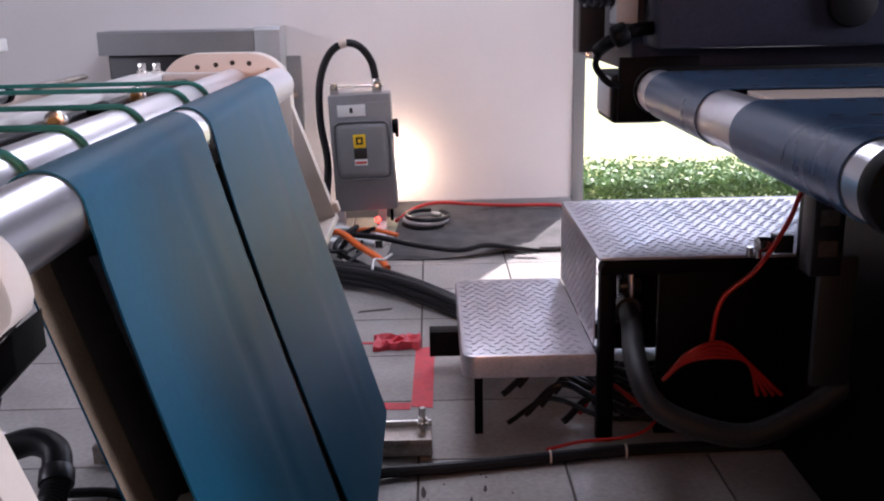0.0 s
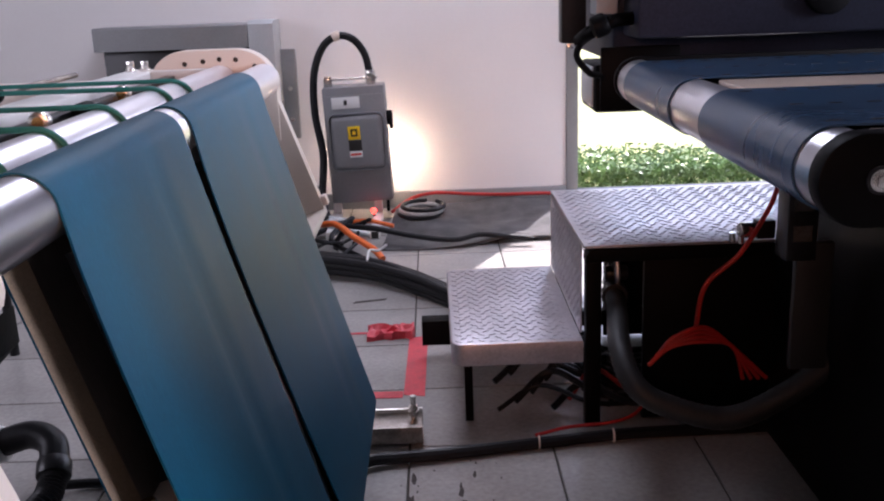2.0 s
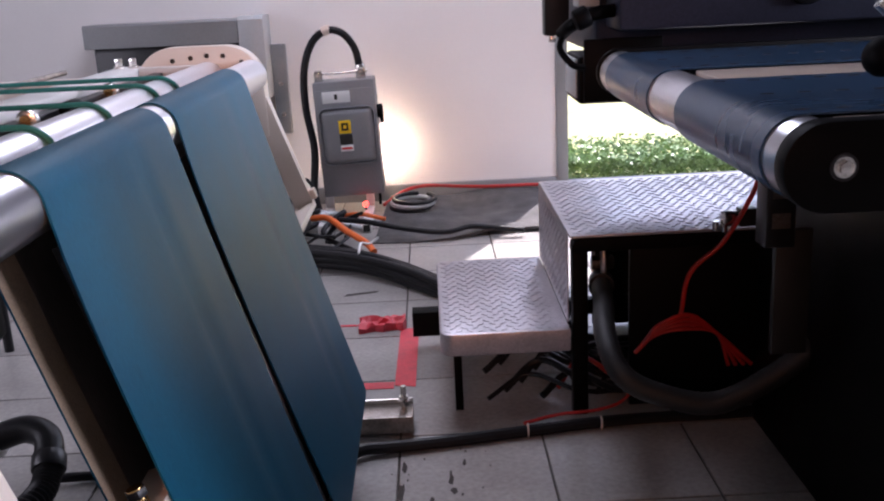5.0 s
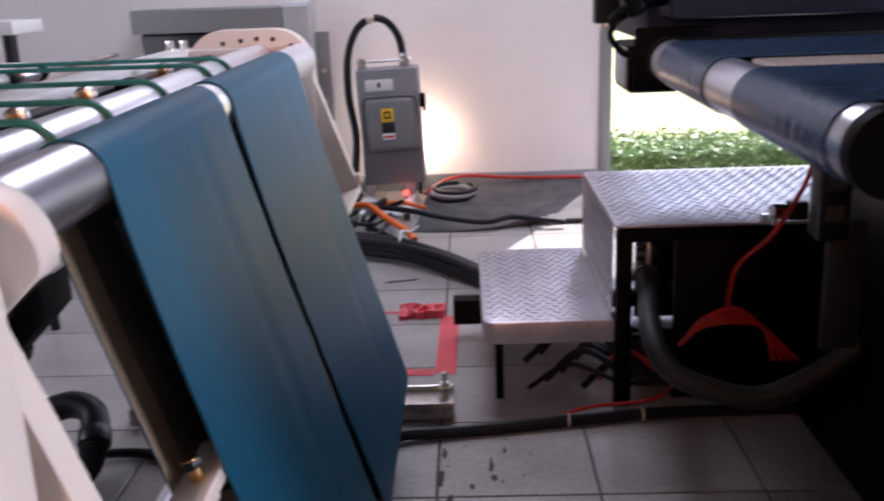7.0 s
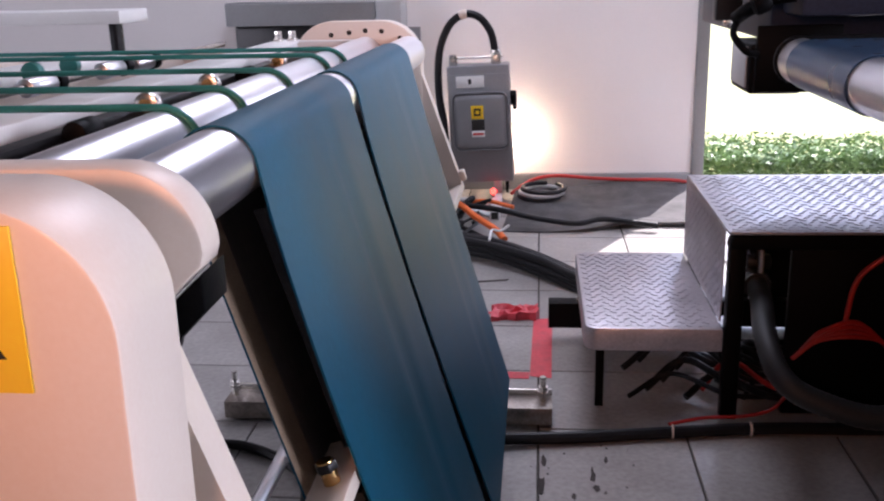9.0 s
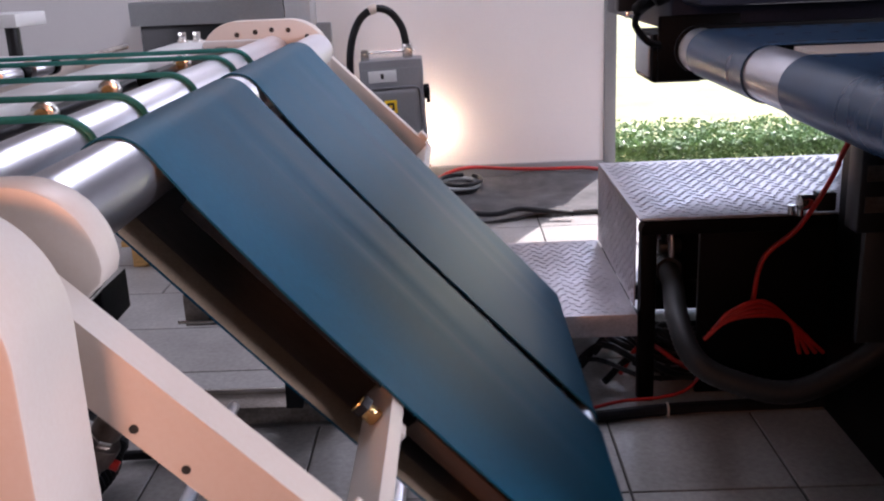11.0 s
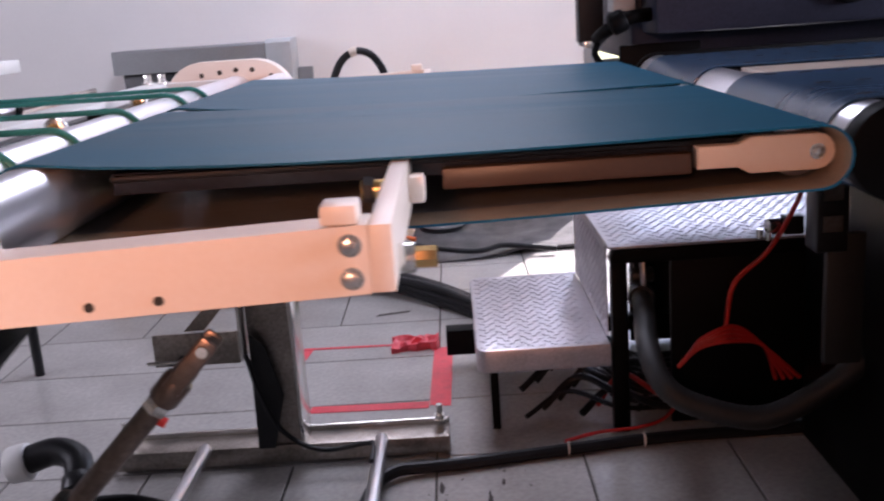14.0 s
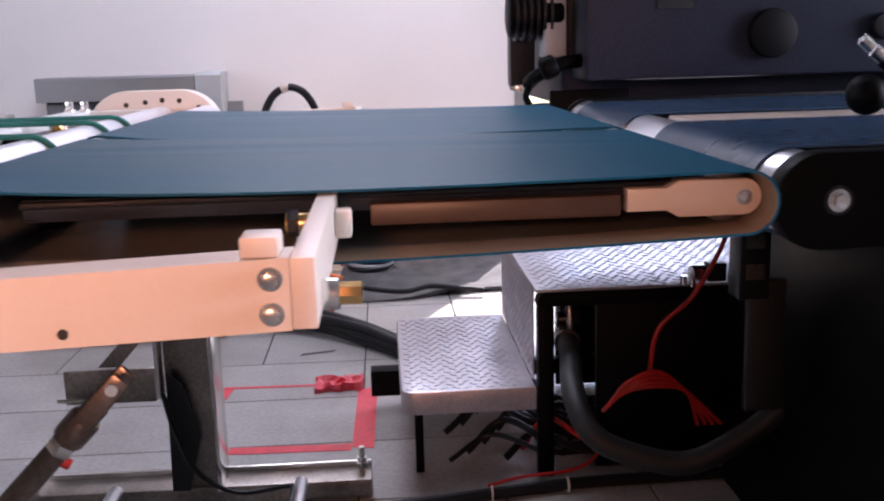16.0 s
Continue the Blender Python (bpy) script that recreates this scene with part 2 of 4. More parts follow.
# ---- the large structure ----
def room():
    # floor: a bed of grout with tiles set in it
    floor = whole("floor", box(-4.2, 5.2, -3.2, 5.2, -0.12, -0.006), GROUT, "pale grey square floor tiles with dark dirty joints", "floor", kind="structure")
    w = whole("wall_north", box(-4.2, 1.33, 5.0, 5.2, 0.0, 3.3), WALL, "white painted wall panel with a soft sheen", "wall", kind="structure")
    box_parts = box(3.6, 5.2, 5.0, 5.2, 0.0, 3.3)
    box(1.33, 3.6, 5.0, 5.2, 2.4, 3.3, bm=box_parts)
    whole("wall_north_right", box_parts, WALL, "white painted wall beside the open doorway", "wall", kind="structure")
    whole("trim_door", box(1.332, 1.392, 4.975, 5.21, 0.0, 2.4, 0.004), GREY, "grey painted steel door frame post", "trim", kind="structure")
    whole("trim_header", box(1.394, 3.6, 4.975, 5.21, 2.34, 2.398, 0.004), GREY, "grey painted steel door frame header", "trim", kind="structure")
    whole("baseboard", box(-0.05, 1.328, 4.968, 4.998, 0.0, 0.085, 0.004), GREY, "grey painted steel kick strip along the wall", "baseboard", kind="structure")
    whole("door_sill", box(1.394, 3.598, 4.99, 5.22, -0.004, 0.02, 0.004), DARK, "dark metal door sill", "sill", kind="structure")
    # unseen walls, kept dark so that they return little light
    whole("wall_west", box(-4.4, -4.2, -3.2, 5.2, 0, 3.3), DIM, "plain grey-brown side wall", "wall", kind="structure")
    whole("wall_east", box(5.2, 5.4, -3.2, 5.2, 0, 3.3), DIM, "plain grey-brown side wall", "wall", kind="structure")
    whole("wall_south", box(-4.2, 5.2, -3.4, -3.2, 0, 3.3), DIM, "plain grey-brown rear wall", "wall", kind="structure")
    c = box(-4.4, -0.1, -3.4, 5.2, 3.3, 3.45)
    box(1.2, 5.4, -3.4, 5.2, 3.3, 3.45, bm=c)
    box(-0.1, 1.2, -3.4, 2.8, 3.3, 3.45, bm=c)
    box(-0.1, 1.2, 4.7, 5.2, 3.3, 3.45, bm=c)
    # unseen lid over the recess, added to block the sun
    box(-0.15, 1.25, 2.75, 4.75, 3.45, 3.5, bm=c)
    whole("ceiling", c, DIM, "dim grey ceiling with a long light recess", "ceiling", kind="structure")
    whole("ground", box(-400, 400, 5.21, 800, -0.5, -0.12), GRASS, "sunlit yellow-green lawn", "lawn", kind="structure")
    return floor


FLOOR = room()


# ---- the swinging conveyor between the machines ----
PX, PZ = 0.221, 0.931      # axis of the front roller, about which it swings
LG = 0.762                 # from that axis to the tip roller
LT = 0.773                 # from that axis to the bolt of the tip bracket
R0, R1 = 0.040, 0.029      # roller radii under the belts


def belt_loop(y0, y1, thick=0.0025):
    """One wide belt round both rollers, teal outside, shade painted between tan inner edges."""
    bm = bmesh.new()
    tilt = math.degrees(math.asin((R0 - R1) / LG))
    def ring(extra):
        out = arc(0, 0, R0 + extra, 90 - tilt, 270 + tilt, 20)
        b0 = arc(LG, 0, R1 + extra, -90 + tilt, 90 - tilt, 14)
        a_end, b_start = out[-1], b0[0]
        out += [(a_end[0] + (b_start[0] - a_end[0]) * k / 12, a_end[1] + (b_start[1] - a_end[1]) * k / 12 - 0.006 * math.sin(math.pi * k / 12)) for k in range(1, 12)]
        out += b0
        s, e = b0[-1], out[0]
        out += [(s[0] + (e[0] - s[0]) * k / 12, s[1] + (e[1] - s[1]) * k / 12) for k in range(1, 12)]
        return out
    # the slack top run sags at its edges and creases lengthwise
    fold = ((0.0, -1.0), (0.12, -0.72), (0.3, -0.3), (0.5, 0.05), (0.57, 0.12), (0.60, -0.22), (0.66, 0.10), (0.74, 0.22), (0.79, -0.05), (0.86, 0.1), (1.0, -0.35))
    outer, inner = ring(thick + 0.0005), ring(0.0005)
    n = len(outer)
    top = range(n - 11, n)
    def lift(k, d):
        s = (n - k) / 12 if k in top else 0.0
        return 0.011 * d * math.sin(math.pi * s ** 0.7) if s else 0.0
    def row(loop, u, d):
        return [bm.verts.new((x, y0 + (y1 - y0) * u, z + lift(k, d))) for k, (x, z) in enumerate(loop)]
    rings = [row(outer, u, d) for u, d in fold] + [row(inner, u, d) for u, d in fold[::-1]]
    half = len(fold)
    for q in range(len(rings)):
        a, b = rings[q], rings[(q + 1) % len(rings)]
        for k in range(n):
            f = bm.faces.new((a[k], a[(k + 1) % n], b[(k + 1) % n], b[k]))
            # inside, the edge strips are tan as if lit, the middle painted darker
            f.material_index = 0 if not half <= q < 2 * half - 1 else 1 if q in (half, 2 * half - 2) else 2
    return bm


def swing_conveyor():
    g = thing("swing_conveyor", "swinging belt conveyor with two wide teal belts and cream arms", "conveyor", (PX, 0, PZ))
    for y0, y1 in ((0.888, 1.375), (1.432, 2.03)):
        part("belt", belt_loop(y0, y1), [BELT, BELT_BACK, BELT_SHADE], g, "wide teal rubber belt, shade painted inside between tan edges")
    part("tip_roller", rod((LG, 0.955, 0), (LG, 1.98, 0), R1, 28, bev=0.002), CHROME, g, "slim chrome roller")
    # slider bed under the top run, with folded edges
    part("slider_bed", box(0.06, LG - 0.05, 0.944, 1.974, 0.010, 0.017, 0.002), DARK, g, "dark steel slider bed between the belt runs")
    for y in (0.952, 1.974):
        part("bed_side", box(0.06, LG - 0.045, y, y + 0.006, -0.004, 0.0185, 0.001), BEDDARK, g, "dark side sheet of the bed")
    strip = part("gap_strip", box(0.075, LG - 0.055, 1.383, 1.424, 0.0195, 0.0225, 0.001), BRIGHT, g, "bright steel strip between the belts")
    for k in range(4):
        x = 0.255 + k * 0.068
        part("slot", box(x, x + 0.030, 1.392, 1.416, 0.0222, 0.0231), INK_AND_HOLE, strip, "black patch painting the shade of a slot")
    for y in (1.15, 1.41, 1.75):
        part("cross_tie", box(0.10, LG - 0.06, y - 0.012, y + 0.012, -0.016, 0.012, 0.002), DARK, g)
    for s, y in ((1, 0.938), (-1, 1.998)):
        part("side_rail", box(0.40, LG - 0.112, y - 0.008, y + 0.008, -0.016, 0.006, 0.003), GOLD, g, "brown steel side rail")
        w = 0.011
        prof = [(LT - 0.118, -0.0115), (LT - 0.078, -0.0115), (LT - 0.066, -0.0185), (LT - 0.002, -0.0185)] + arc(LT, 0, 0.0185, -80, 80, 8) + [(LT - 0.066, 0.0185), (LT - 0.078, 0.0115), (LT - 0.118, 0.0115)]
        tb = part("tip_bracket", slab(prof, y - w, y + w, 0.002), CREAM, g, "cream painted roller bracket with rounded end")
        part("axle_bolt", bolt((LT, y - s * w, 0), (0, -s, 0), 0.0055, 0.006), BRIGHT, tb, "bright axle bolt")
    # arms beside the belts, with cross bars that carry the bed
    for s, y0, y1 in ((1, 0.615, 0.653), (-1, 2.337, 2.375)):
        arm = part("arm", slab([(0.02, -0.038), (0.3515, -0.0265), (0.3515, 0.0225), (0.02, 0.0105)], y0, y1, 0.002), CREAM, g, "cream painted flat steel arm")
        face = y0 if s == 1 else y1
        for x in (0.155, 0.204):
            # the hole is a black disc on the face, its shade painted
            part("bolt_hole", rod((x, face - s * 0.001, -0.0295 + x * 0.036), (x, face + s * 0.004, -0.0295 + x * 0.036), 0.0036, 14), INK_AND_HOLE, arm, "black disc painting the shade of an empty bolt hole")
        for z in (0.009, -0.0145):
            part("arm_bolt", bolt((0.339, face, z), (0, -s, 0), 0.0056, 0.009), BRIGHT, arm, "bright hex bolt with washer")
        part("stop_block", box(0.320, 0.3455, min(y0, y1) + 0.001, max(y0, y1) - 0.006, 0.0225, 0.0365, 0.002), CREAM, arm)
        bar = part("cross_bar", box(0.3518, 0.3685, 0.6155 if s == 1 else 1.955, 0.975 if s == 1 else 2.3745, -0.0262, 0.0222, 0.001), CREAM, g, "cream painted cross bar")
        yk = 0.872 if s == 1 else 2.05
        part("bar_block", box(0.369, 0.384, yk - 0.012, yk + 0.012, -0.014, 0.012, 0.003), CREAM, bar)
        stud = part("clamp_stud", rod((0.324, yk, 0.0), (0.3515, yk, 0.0), 0.0095, 18, bev=0.001), BRASS, bar, "brass clamp stud")
        part("dark_nut", rod((0.326, yk, 0.0), (0.336, yk, 0.0), 0.0125, 6, bev=0.001), DARK, stud, "dark hex nut")
        part("brass_knob", rod((0.3685, (y0 + y1) / 2 + s * 0.03, -0.015), (0.397, (y0 + y1) / 2 + s * 0.03, -0.015), 0.0085, 8, bev=0.001), BRASS, bar, "brass adjusting nut")
        part("adjuster", rod((0.3685, (y0 + y1) / 2 + s * 0.03, -0.015), (0.381, (y0 + y1) / 2 + s * 0.03, -0.015), 0.0115, 18, bev=0.001), BRIGHT, bar)
    return g


GATE = swing_conveyor()


# the swing in degrees above level, by seconds
SWING = [(0.0, -73.2), (9.7, -73.2), (10.05, -69.5), (10.9, -49.5), (11.8, -29.6), (12.0, -25.6), (12.5, -15.7), (13.0, -5.2), (13.3, -1.1), (13.6, -0.2), (14.5, -0.1), (16.0, 0.0)]
STRUT_BASE = Vector((-0.05, 0.90, 0.34))
STRUT_EYE = (0.150, -0.155)


def strut():
    s = thing("pneumatic_cylinder", "steel pneumatic cylinder under the swinging conveyor", "cylinder", STRUT_BASE)
    body = part("cylinder_tube", rod((0, 0, -0.02), (0, 0, 0.36), 0.0175, 22, bev=0.002), RUSTY, s, "brownish bare steel cylinder tube")
    rod_ = part("piston_rod", rod((0, 0, -0.26), (0, 0, -0.03), 0.0125, 18), RUSTY, s, "brown steel piston rod with fork")
    part("end_collar", rod((0, 0, 0.345), (0, 0, 0.372), 0.0225, 22, bev=0.003), RUSTY, body)
    part("red_fitting", rod((0.014, 0, 0.35), (0.03, 0, 0.352), 0.006, 12), RED, body, "small red air fitting")
    f = box(-0.0105, 0.0105, -0.016, -0.009, -0.06, 0.012, 0.004)
    box(-0.0105, 0.0105, 0.009, 0.016, -0.06, 0.012, 0.004, bm=f)
    rod((0, 0, -0.078), (0, 0, -0.045), 0.0165, 20, bev=0.004, bm=f)
    part("fork", f, RUSTY, rod_)
    part("pin", rod((0, -0.022, 0.0), (0, 0.022, 0.0), 0.006, 14), BRIGHT, rod_)
    part("lock_nut", rod((0, 0, -0.092), (0, 0, -0.079), 0.0145, 6, bev=0.001), BRIGHT, rod_, "bright lock nut")
    part("red_cap", rod((0.010, 0, -0.098), (0.019, 0, -0.096), 0.0055, 12), RED, rod_, "small red fitting")
    return s, body, rod_


STRUT, STRUT_TUBE, STRUT_ROD = strut()


def strut_foot():
    b = thing("cylinder_mount", "steel floor post that carries the air cylinder", "bracket", (-0.05, 0.9, 0))
    part("post", box(-0.03, 0.03, -0.04, -0.025, 0.0, 0.37, 0.002), STEEL, b)
    part("post", box(-0.03, 0.03, 0.025, 0.04, 0.0, 0.37, 0.002), STEEL, b)
    part("base_plate", box(-0.08, 0.08, -0.07, 0.07, 0.0, 0.01, 0.002), STEEL, b)


strut_foot()


# ---- the machine that the conveyor hangs from ----
def rollers():
    for name, x, y0, y1, lab in (("front_roller", PX, 0.705, 2.34, "polished chrome roller that carries the wide belts"), ("rear_roller", PX - 0.106, 0.705, 2.34, "polished chrome roller with thin green belts")):
        r = thing(name, lab, "roller", (x, 0, PZ), "chrome rollers")
        part("shell", rod((0, y0 + 0.012, 0), (0, y1 - 0.012, 0), R0 - 0.0005, 48, bev=0.003), CHROME, r)
        part("shaft", rod((0, y0 - 0.01, 0), (0, y1 + 0.01, 0), 0.012, 18), STEEL, r)


rollers()


def cords():
    xr = PX - 0.106
    for i, y in enumerate((1.02, 1.205, 1.45, 1.73, 1.88)):
        r = R0 + 0.0035
        pts = [(-1.30, y + 0.004, PZ + r - 0.004 + 0.004 * (i % 2))]
        pts += [(x, y, z) for x, z in arc(xr, PZ, r, 95, -95, 22)]
        pts += [(-1.30, y, PZ - r)]
        whole("round_belt", tube(pts, 0.0044, 10, raw=True), CORD, "thin green round drive belt looped over the chrome roller", "drive belt", "round belts on the roller")


cords()


def side_plate(y0, y1, s):
    p = thing("side_plate", "cream painted end plate with rounded corner and bolt holes", "machine frame", group="end plates")
    prof = [(-1.1, 0.842), (0.222, 0.842), (0.278, 0.895)] + arc(0.213, 0.906, 0.068, 0, 90, 12) + [(-1.1, 0.974)]
    if s == -1:
        prof = [(-0.1, 0.78), (0.215, 0.76), (0.25, 0.78)] + arc(0.155, 0.912, 0.095, 0, 90, 12) + arc(0.03, 0.912, 0.095, 90, 150, 8) + [(-0.10, 0.89)]
    part("plate", slab(prof, y0, y1, 0.004), CREAM, p)
    face = y0 - 0.001
    if s == -1:
        for x, z in ((0.03, 0.975), (0.075, 0.98), (0.115, 0.984), (0.155, 0.982), (0.20, 0.965)):
            part("bolt_hole", rod((x, face, z), (x, face + 0.004, z), 0.006, 14), INK_AND_HOLE, p, "black disc painting the shade of a bolt hole")
    else:
        for x in (0.05, -0.1):
            part("plate_bolt", bolt((x, face, 0.95), (0, -1, 0), 0.008, 0.008), BRIGHT, p)
    return p


side_plate(0.672, 0.715, 1)
side_plate(2.332, 2.39, -1)


def tension_box():
    t = thing("tension_housing", "small black housing under the end plate", "housing")
    part("housing", slab([(0.13, 0.792), (0.232, 0.812), (0.276, 0.856), (0.276, 0.889), (0.221, 0.838), (0.13, 0.838)], 0.676, 0.735, 0.003), BLACK, t)
    part("lid", slab([(0.13, 0.779), (0.228, 0.799), (0.232, 0.811), (0.13, 0.791)], 0.674, 0.737), DARK, t)


tension_box()


def side_cover():
    c = thing("side_cover", "tall cream painted machine cover with a yellow warning sign", "machine cover")
    prof = [(-1.2, 0.0), (0.278, 0.0), (0.290, 0.70)] + arc(0.204, 0.901, 0.087, 0, 90, 14) + [(-1.2, 0.988)]
    part("shell", slab(prof, 0.494, 0.588, 0.0028), CREAM, c)
    for x, z in ((0.165, 0.841), (0.166, 0.781), (-0.02, 0.785)):
        part("cover_screw", bolt((x, 0.4935, z), (0, -1, 0), 0.0065, 0.008), BRIGHT, c, "bright dome screw")
    sx0, sx1, sz0, sz1 = 0.114, 0.2345, 0.871, 0.976
    sign = part("warning_sign", box(sx0, sx1, 0.4915, 0.4935, sz0, sz1, 0.0006), YELLOW, c, "yellow warning sign with black triangle")
    cx = (sx0 + sx1) / 2
    def tri(h, y0, y1, zb):
        return slab([(cx - h * 0.60, zb), (cx + h * 0.60, zb), (cx, zb + h)], y0, y1)
    part("triangle_border", tri(0.078, 0.4907, 0.4913, 0.8935), INK_AND_HOLE, sign)
    part("triangle_field", tri(0.060, 0.4899, 0.4905, 0.8985), YELLOW, sign)
    pic = box(cx - 0.011, cx + 0.012, 0.4891, 0.4897, 0.901, 0.921, 0.0)
    for k in range(3):
        box(cx - 0.010 + k * 0.0078, cx - 0.004 + k * 0.0078, 0.4891, 0.4897, 0.921, 0.936 - abs(k - 1) * 0.003, bm=pic)
    slab([(cx - 0.011, 0.905), (cx - 0.018, 0.917), (cx - 0.014, 0.919), (cx - 0.011, 0.914)], 0.4891, 0.4897, bm=pic)
    part("pictogram", pic, SIGNRED, sign, "red pictogram")
    cu = bpy.data.curves.new("caption", "FONT")
    cu.body, cu.size, cu.align_x, cu.extrude = "CAREFUL", 0.0125, "CENTER", 0.0003
    cu.materials.append(INK_AND_HOLE)
    o = new("caption", cu)
    o.parent = sign
    o.matrix_local = pose(cx, 0.4905, 0.8795, 90, 0, 0)


side_cover()


def deck():
    """White rails, shafts and small pulleys left of the rollers."""
    b = thing("cross_beam", "white painted cross beam behind the chrome rollers", "beam")
    part("beam", box(-0.125, -0.045, 0.68, 2.40, 0.905, 0.962, 0.004), WHITE, b)
    for x in (-0.105, -0.07):
        part("beam_bolt", bolt((x, 2.34, 0.962), (0, 0, 1), 0.009, 0.024), BRIGHT, b, "bright upright bolt")
    part("end_bracket", box(-0.045, 0.11, 2.29, 2.325, 0.90, 0.965, 0.004), WHITE, b)
    s = thing("pulley_shaft", "dark shaft with small guide pulleys under the green belts", "shaft")
    part("shaft", box(-0.012, 0.014, 0.70, 2.30, 0.938, 0.952, 0.003), DARK, s)
    for i, y in enumerate((0.80, 0.98, 1.205, 1.45, 1.60, 1.86)):
        if i in (1, 4):
            q = part("guide_knob", rod((0.03, y, 0.950), (0.03, y + 0.05, 0.950), 0.015, 18, bev=0.003), BLACK, s, "black plastic knob")
        else:
            q = part("pulley", rod((0.02, y, 0.953), (0.02, y + 0.020, 0.953), 0.017, 22, bev=0.003), BRIGHT, s, "bright steel guide pulley")
            part("hub", rod((0.02, y - 0.004, 0.953), (0.02, y + 0.024, 0.953), 0.009, 14), BRASS, q)
    k = thing("idler_shaft", "second shaft with chrome idlers and green pulleys", "shaft")
    part("shaft", rod((-0.30, 0.70, 0.947), (-0.30, 2.5, 0.947), 0.007, 14), STEEL, k)
    for y in (1.02, 1.205, 1.45, 1.73, 1.88):
        part("idler", rod((-0.30, y + 0.03, 0.947), (-0.30, y + 0.12, 0.947), 0.016, 20, bev=0.003), CHROME, k)
        part("end_knob", rod((-0.30, y + 0.122, 0.947), (-0.30, y + 0.15, 0.947), 0.019, 18, bev=0.004), BLACK, k)
        part("green_pulley", rod((-0.42, y - 0.01, 0.95), (-0.42, y + 0.012, 0.95), 0.02, 20, bev=0.003), CORD, k, "green pulley")
    for x0, x1, m, z in ((-0.22, -0.16, WHITE, 0.94), (-0.40, -0.35, BEDPLATE, 0.93), (-0.62, -0.50, WHITE, 0.94), (-0.85, -0.76, BEDPLATE, 0.93)):
        whole("deck_rail", box(x0, x1, 0.68, 2.42, z - 0.03, z, 0.004), m, "pale flat rail of the machine deck", "rail", "deck rails")
    whole("deck_pan", box(-1.2, 0.06, 0.67, 2.33, 0.84, 0.85, 0.002), GREY, "grey sheet metal pan under the belts", "pan")
    whole("frame_rail", box(-1.2, -0.14, 2.335, 2.39, 0.82, 0.94, 0.004), CREAM, "cream painted frame rail of the machine", "frame")


deck()


def stand():
    s = thing("machine_stand", "bare steel floor stand with post and levelling bolts", "stand")
    part("base_bar", box(-0.275, 0.575, 2.18, 2.262, 0.012, 0.058, 0.002), STEEL, s, "bare steel base bar")
    part("base_flange", box(-0.275, 0.575, 2.262, 2.272, 0.012, 0.072, 0.002), BRIGHT, s)
    part("post", slab([(0.095, 0.058), (0.208, 0.058), (0.206, 0.80), (0.15, 0.86), (0.10, 0.80)], 2.19, 2.21, 0.002), STEEL, s, "bare steel upright plate with reflections")
    part("post_edge", box(0.208, 0.219, 2.15, 2.262, 0.059, 0.80, 0.002), BRIGHT, s, "bright flange of the upright")
    part("post_edge", box(0.084, 0.0945, 2.15, 2.25, 0.30, 0.80, 0.002), BRIGHT, s)
    for x in (-0.255, 0.552):
        f = part("levelling_bolt", rod((x, 2.225, 0.0), (x, 2.225, 0.125), 0.0075, 14), BRIGHT, s, "bright levelling bolt")
        part("nut", rod((x, 2.225, 0.0725), (x, 2.225, 0.084), 0.015, 6), BRIGHT, f)
        part("nut", rod((x, 2.225, 0.088), (x, 2.225, 0.098), 0.013, 6), BRIGHT, f)
        part("foot", rod((x, 2.225, 0.0), (x, 2.225, 0.011), 0.024, 18), STEEL, f)
    l = part("lever_plate", box(-0.135, 0.075, 2.18, 2.19, 0.285, 0.368, 0.002), STEEL, s, "steel mounting plate with a bolt")
    part("lever_bolt", rod((-0.15, 2.17, 0.30), (-0.06, 2.17, 0.30), 0.005, 12), BRIGHT, l)
    part("bolt_hole", rod((-0.065, 2.176, 0.302), (-0.065, 2.185, 0.302), 0.012, 16), INK_AND_HOLE, l)
    part("tie_bar", slab([(-0.06, 0.368), (-0.01, 0.368), (0.135, 0.525), (0.09, 0.525)], 2.20, 2.208), STEEL, s, "flat steel tie bar")
    for x, lab in ((-0.04, 1), (0.405, 1)):
        r = whole("guide_rail", rod((x, 0.75, 0.062), (x, 2.178, 0.062), 0.0165, 24, bev=0.002), CHROME, "polished steel guide rod near the floor", "rod", "floor guide rods")
    n = thing("front_stand", "bare steel base bar under the machine front", "stand")
    part("base_bar", box(-0.275, 0.52, 0.68, 0.748, 0.012, 0.085, 0.002), STEEL, n)
    for x in (-0.2, 0.45):
        part("foot", rod((x, 0.71, 0.0), (x, 0.71, 0.0125), 0.024, 18), STEEL, n)
    whole("stand_cable", tube([(0.10, 2.14, 0.32), (0.12, 2.145, 0.22), (0.17, 2.13, 0.12), (0.26, 2.12, 0.07), (0.37, 2.13, 0.075), (0.392, 2.10, 0.085), (0.395, 2.0, 0.09)], 0.006), RUBBER, "thin black cable clipped to the stand", "cable")
    # thin dark plate put before the post in place of its shade
    whole("stand_shadow_plate", slab([(0.098, 0.06), (0.14, 0.06), (0.175, 0.2), (0.14, 0.33), (0.105, 0.36)], 2.165, 2.172), DARK, "dark plate added as shade on the stand post", "guard")


stand()


